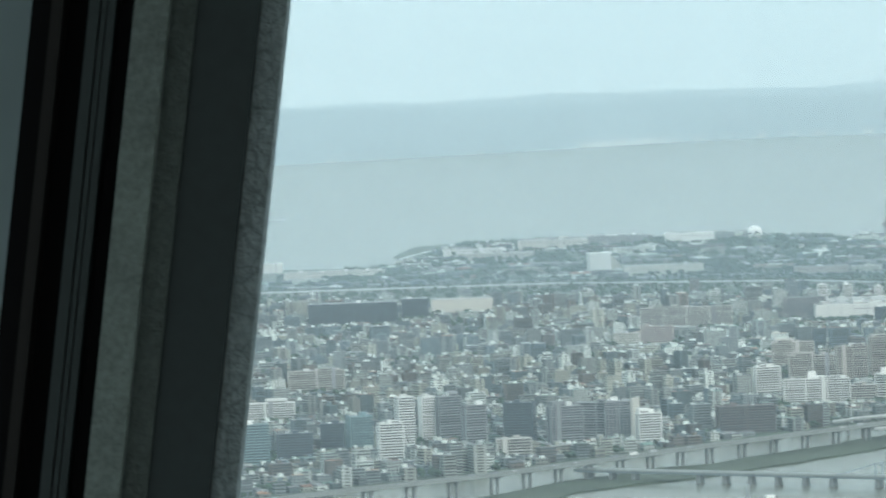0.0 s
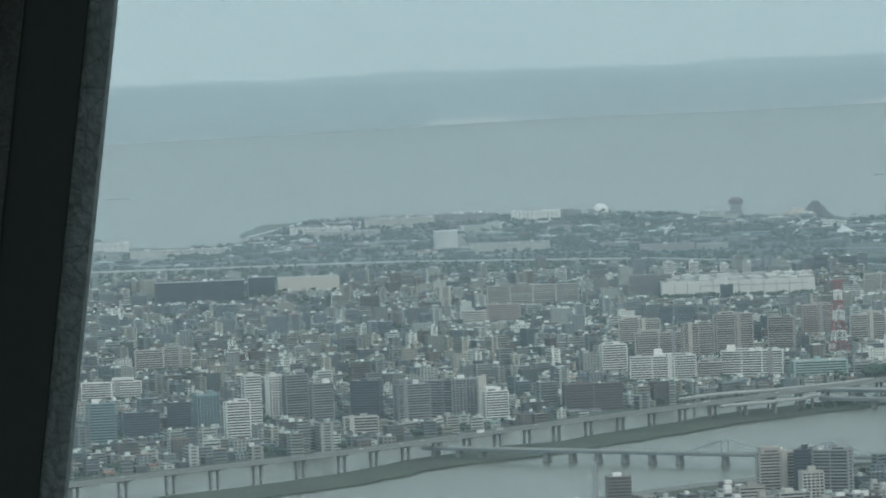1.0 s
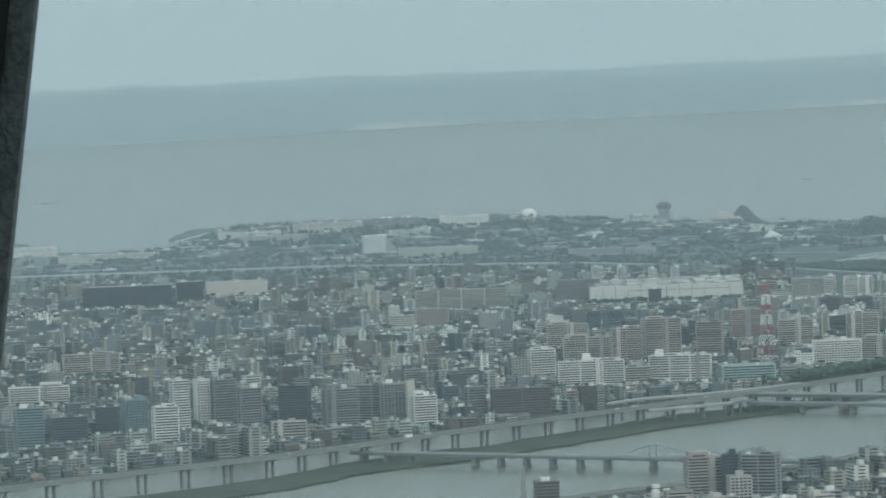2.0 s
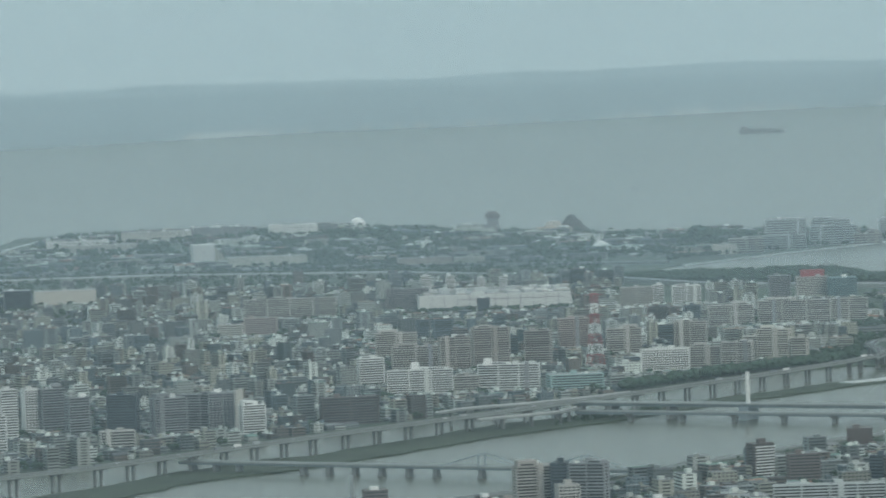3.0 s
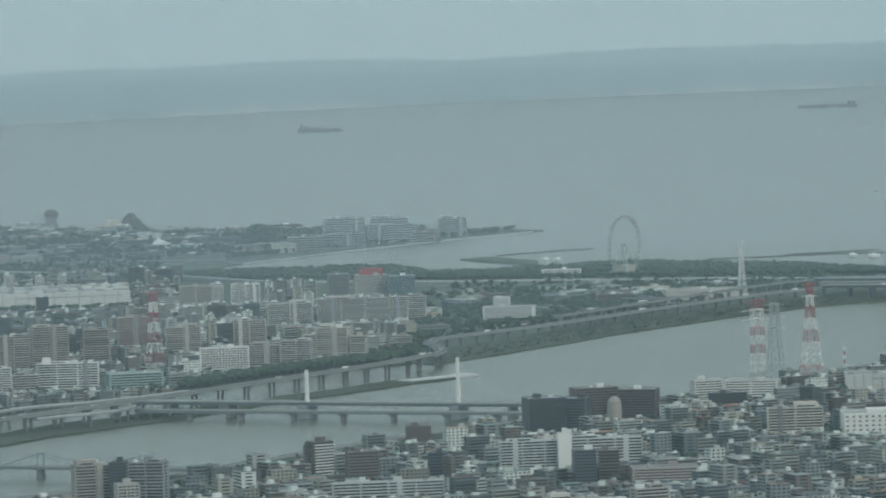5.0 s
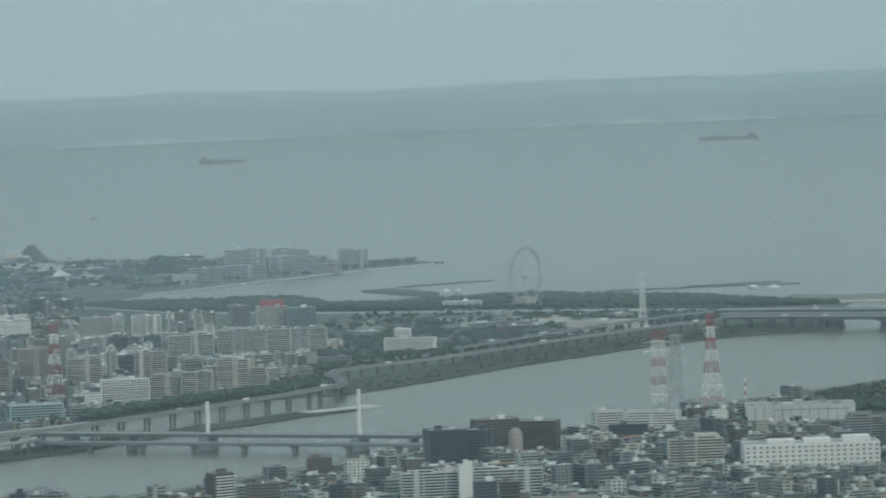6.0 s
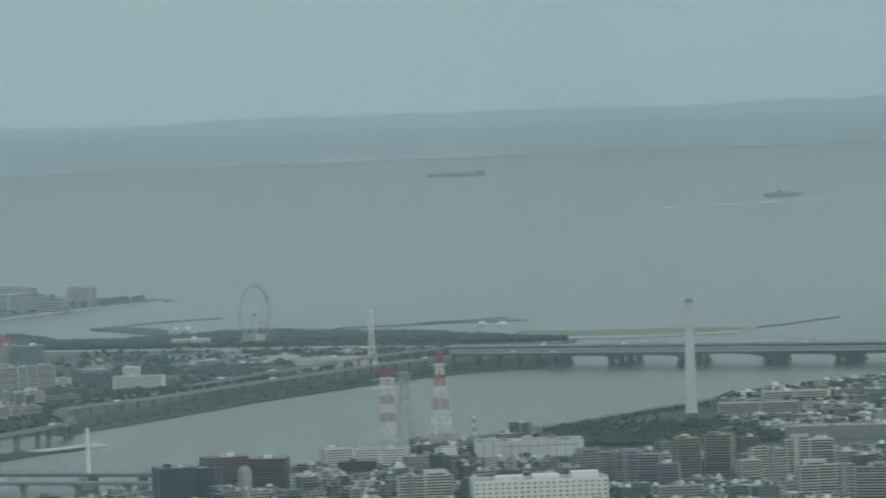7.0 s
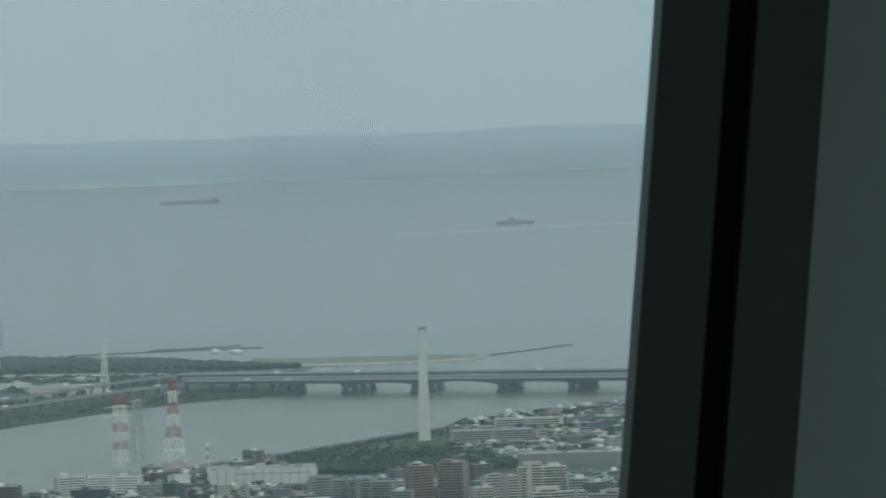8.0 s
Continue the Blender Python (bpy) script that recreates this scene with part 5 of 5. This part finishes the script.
def low_town(q):
    u = rng.random()
    return rng.uniform(5.5, 9.5) if u < 0.5 - q * 0.3 else rng.uniform(10, 19) if u < 0.86 - q * 0.2 else rng.uniform(20, 38)


def near_town_h(q):
    u = rng.random()
    return rng.uniform(6, 10) if u < 0.42 else rng.uniform(10, 18) if u < 0.84 else rng.uniform(18, 30)


def estate(q):
    u = rng.random()
    return rng.uniform(6, 10) if u < 0.4 else rng.uniform(10, 22) if u < 0.72 else rng.uniform(24, 44)


town("near_town", "dense low and mid-rise houses on the near bank", -9, 14, lambda a: 3950, lambda a: min(along(NEAR_BANK, a) - 145, 5600 if a > 8.4 else 7000), 23, near_town_h, 0.76, 1.0, 0.35, singles=70, tones=(11, 22, 15, 22, 14, 16))
town("works_quarter", "low works and sheds near the river mouth", 10.6, 14, lambda a: 5950, lambda a: along(NEAR_BANK, a) - 80, 34, lambda q: rng.uniform(5, 15), 0.75, 0.6, 0.2)
town("river_town", "dense low and mid-rise houses across the river", -11.5, -0.4, lambda a: along(CHANNEL_BANK, a) + 30, lambda a: 7000, 19, low_town, 0.68, 1.0, 0.5, tones=(8, 20, 15, 26, 12, 19))
town("estate_town", "apartment estates and houses behind the river wall", -0.4, 2.4, lambda a: along(CHANNEL_BANK, a) + (90 if a < 2.0 else 300), lambda a: 8000, 26, estate, 0.58, 1.0, 0.1, tones=(34, 30, 20, 8, 3, 5))
town("far_town_quarter", "hazy far quarters of the town", -11.5, -0.4, lambda a: 7000, lambda a: 8900, 25, low_town, 0.56, 1.0, 0.25, tones=(11, 26, 18, 22, 8, 15))
town("bank_quarter", "scattered works between river and park", 2.4, 7.4, lambda a: along(CHANNEL_BANK, a) + 440, lambda a: 8150, 46, lambda q: rng.uniform(5, 13), 0.2, 1.0, 0.3, wide=1.6)
town("reclaimed_quarter", "sheds, halls and rides on the reclaimed land", -11, 2.5, lambda a: 9750 if a < 0 else 9700 + 140 * a, lambda a: min(float(np.interp(a, (-9.1, -7.9, -7, -4, -2.6, 0.2, 2.5), (10450, 10700, 12050, 12050, 11650, 11000, 10800))), 12000), 58, lambda q: rng.uniform(5, 14), 0.24, 1.0, 0.15, wide=1.9, tones=(12, 26, 14, 22, 8, 18))


# ---- trees and banks ----
def wood(count, a0, a1, inner, outer, h0, h1, patch=False):
    for _ in range(count):
        a = rng.uniform(a0, a1)
        d = rng.uniform(inner(a), outer(a))
        p = polar(a, d)
        if patch and noise.noise(Vector((a * 1.1, d * 0.006, 4.4))) < 0.02:
            continue
        if free(p.x, p.y, 4):
            tree(trees, p.x, p.y, rng.uniform(h0, h1))


wood(4600, -0.45, 8.75, lambda a: float(np.interp(a, (-0.5, 0.9, 2.3, 3.6, 5.0, 8.5), (8850, 8690, 8550, 8440, 8400, 8290))), lambda a: float(np.interp(a, (-0.5, 0.24, 0.93, 1.61, 2.29, 2.63, 3.3, 3.98, 4.66, 5.14, 6.16, 7.04, 7.73, 8.47, 8.8), (8960, 9030, 9020, 9075, 8995, 8740, 8735, 8780, 8890, 8900, 8770, 8685, 8500, 8330, 8300))), 8, 12)
wood(1500, 8.6, 11.3, lambda a: 5870, lambda a: min(6190, along(NEAR_BANK, a) - 150), 6, 10, patch=True)
wood(700, 8.7, 10.9, lambda a: 5870, lambda a: min(6250, along(NEAR_BANK, a) - 130), 3, 8)
wood(160, 8.6, 11.2, lambda a: 6150, lambda a: along(NEAR_BANK, a) - 90, 3, 6)
wood(500, 8.7, 11.3, lambda a: 5850, lambda a: 5990, 6, 10)
wood(260, 10.6, 14, lambda a: 6500, lambda a: along(NEAR_BANK, a) - 50, 6, 12)
wood(170, -9, 12, lambda a: along(NEAR_BANK, a) - 100, lambda a: along(NEAR_BANK, a) - 60, 2.5, 5)
wood(900, 2.9, 7.6, lambda a: along(CHANNEL_BANK, a) + 30, lambda a: along(CHANNEL_BANK, a) + 230, 2, 4.5)
wood(500, -0.4, 2.3, lambda a: along(CHANNEL_BANK, a) + 40, lambda a: along(CHANNEL_BANK, a) + 120, 8, 14)
wood(5200, -9, 2.6, lambda a: 9850 + 60 * max(a, 0), lambda a: float(np.interp(a, (-9.1, -7.9, -7, -4, -2.6, 0.2, 2.5), (10450, 10700, 12050, 12050, 11650, 11000, 10800))), 8, 15, patch=True)
wood(1300, 2.9, 7.4, lambda a: along(CHANNEL_BANK, a) + 500, lambda a: 8300, 7, 12)
wood(400, 0.2, 3.7, lambda a: 9520 + 250 * a, lambda a: 9700 + 250 * a, 7, 12)
wood(2600, -9.6, -0.6, lambda a: 8850, lambda a: 9900, 6, 10)
wood(420, 1.5, 2.55, lambda a: along(CHANNEL_BANK, a) + 110, lambda a: 6980, 6, 10)
wood(500, 2.5, 5.5, lambda a: along(CHANNEL_BANK, a) + 420, lambda a: 7700, 6, 10)
wood(160, -1.2, 0.05, lambda a: along(SPIT_NEAR, a) + 40, lambda a: along(SPIT_NEAR, a) + 130, 3, 6)
wood(150, -2.9, -0.9, lambda a: 7930, lambda a: 7995, 7, 11)
wood(220, -3.5, -1.2, lambda a: 6020, lambda a: 6085, 5, 9)
wood(160, 0.9, 2.7, lambda a: 7250, lambda a: 7330, 6, 10)
wood(120, 3.2, 4.0, lambda a: 7180, lambda a: 7250, 5, 9)
tagged(new("trees", trees.mesh("trees", LEAF, ROCK)), "dark green trees of parks, banks and streets", "trees", kind="stuff")

green_bank = Solid()
for line, lo, hi, zz in ((CHANNEL_BANK[9:], 4, 260, 3.5), (NEAR_BANK[2:13], -120, -6, 2.5)):
    pts = fine(line, 60)
    for (a0, d0), (a1, d1) in zip(pts, pts[1:]):
        q = [polar(a0, d0 + lo, 0.2), polar(a1, d1 + lo, 0.2), polar(a1, d1 + hi, zz), polar(a0, d0 + hi, zz)]
        if lo < 0:
            q = [polar(a0, d0 + hi, 0.2), polar(a1, d1 + hi, 0.2), polar(a1, d1 + lo, zz), polar(a0, d0 + lo, zz)][::-1]
        b = len(green_bank.v)
        green_bank.v += [tuple(v) for v in q]
        green_bank.f.append((b, b + 1, b + 2, b + 3))
green_bank.i = [0] * len(green_bank.f)
tagged(new("river_bank", green_bank.mesh("river_bank", GRASS)), "sloping green river banks", "bank", kind="structure")
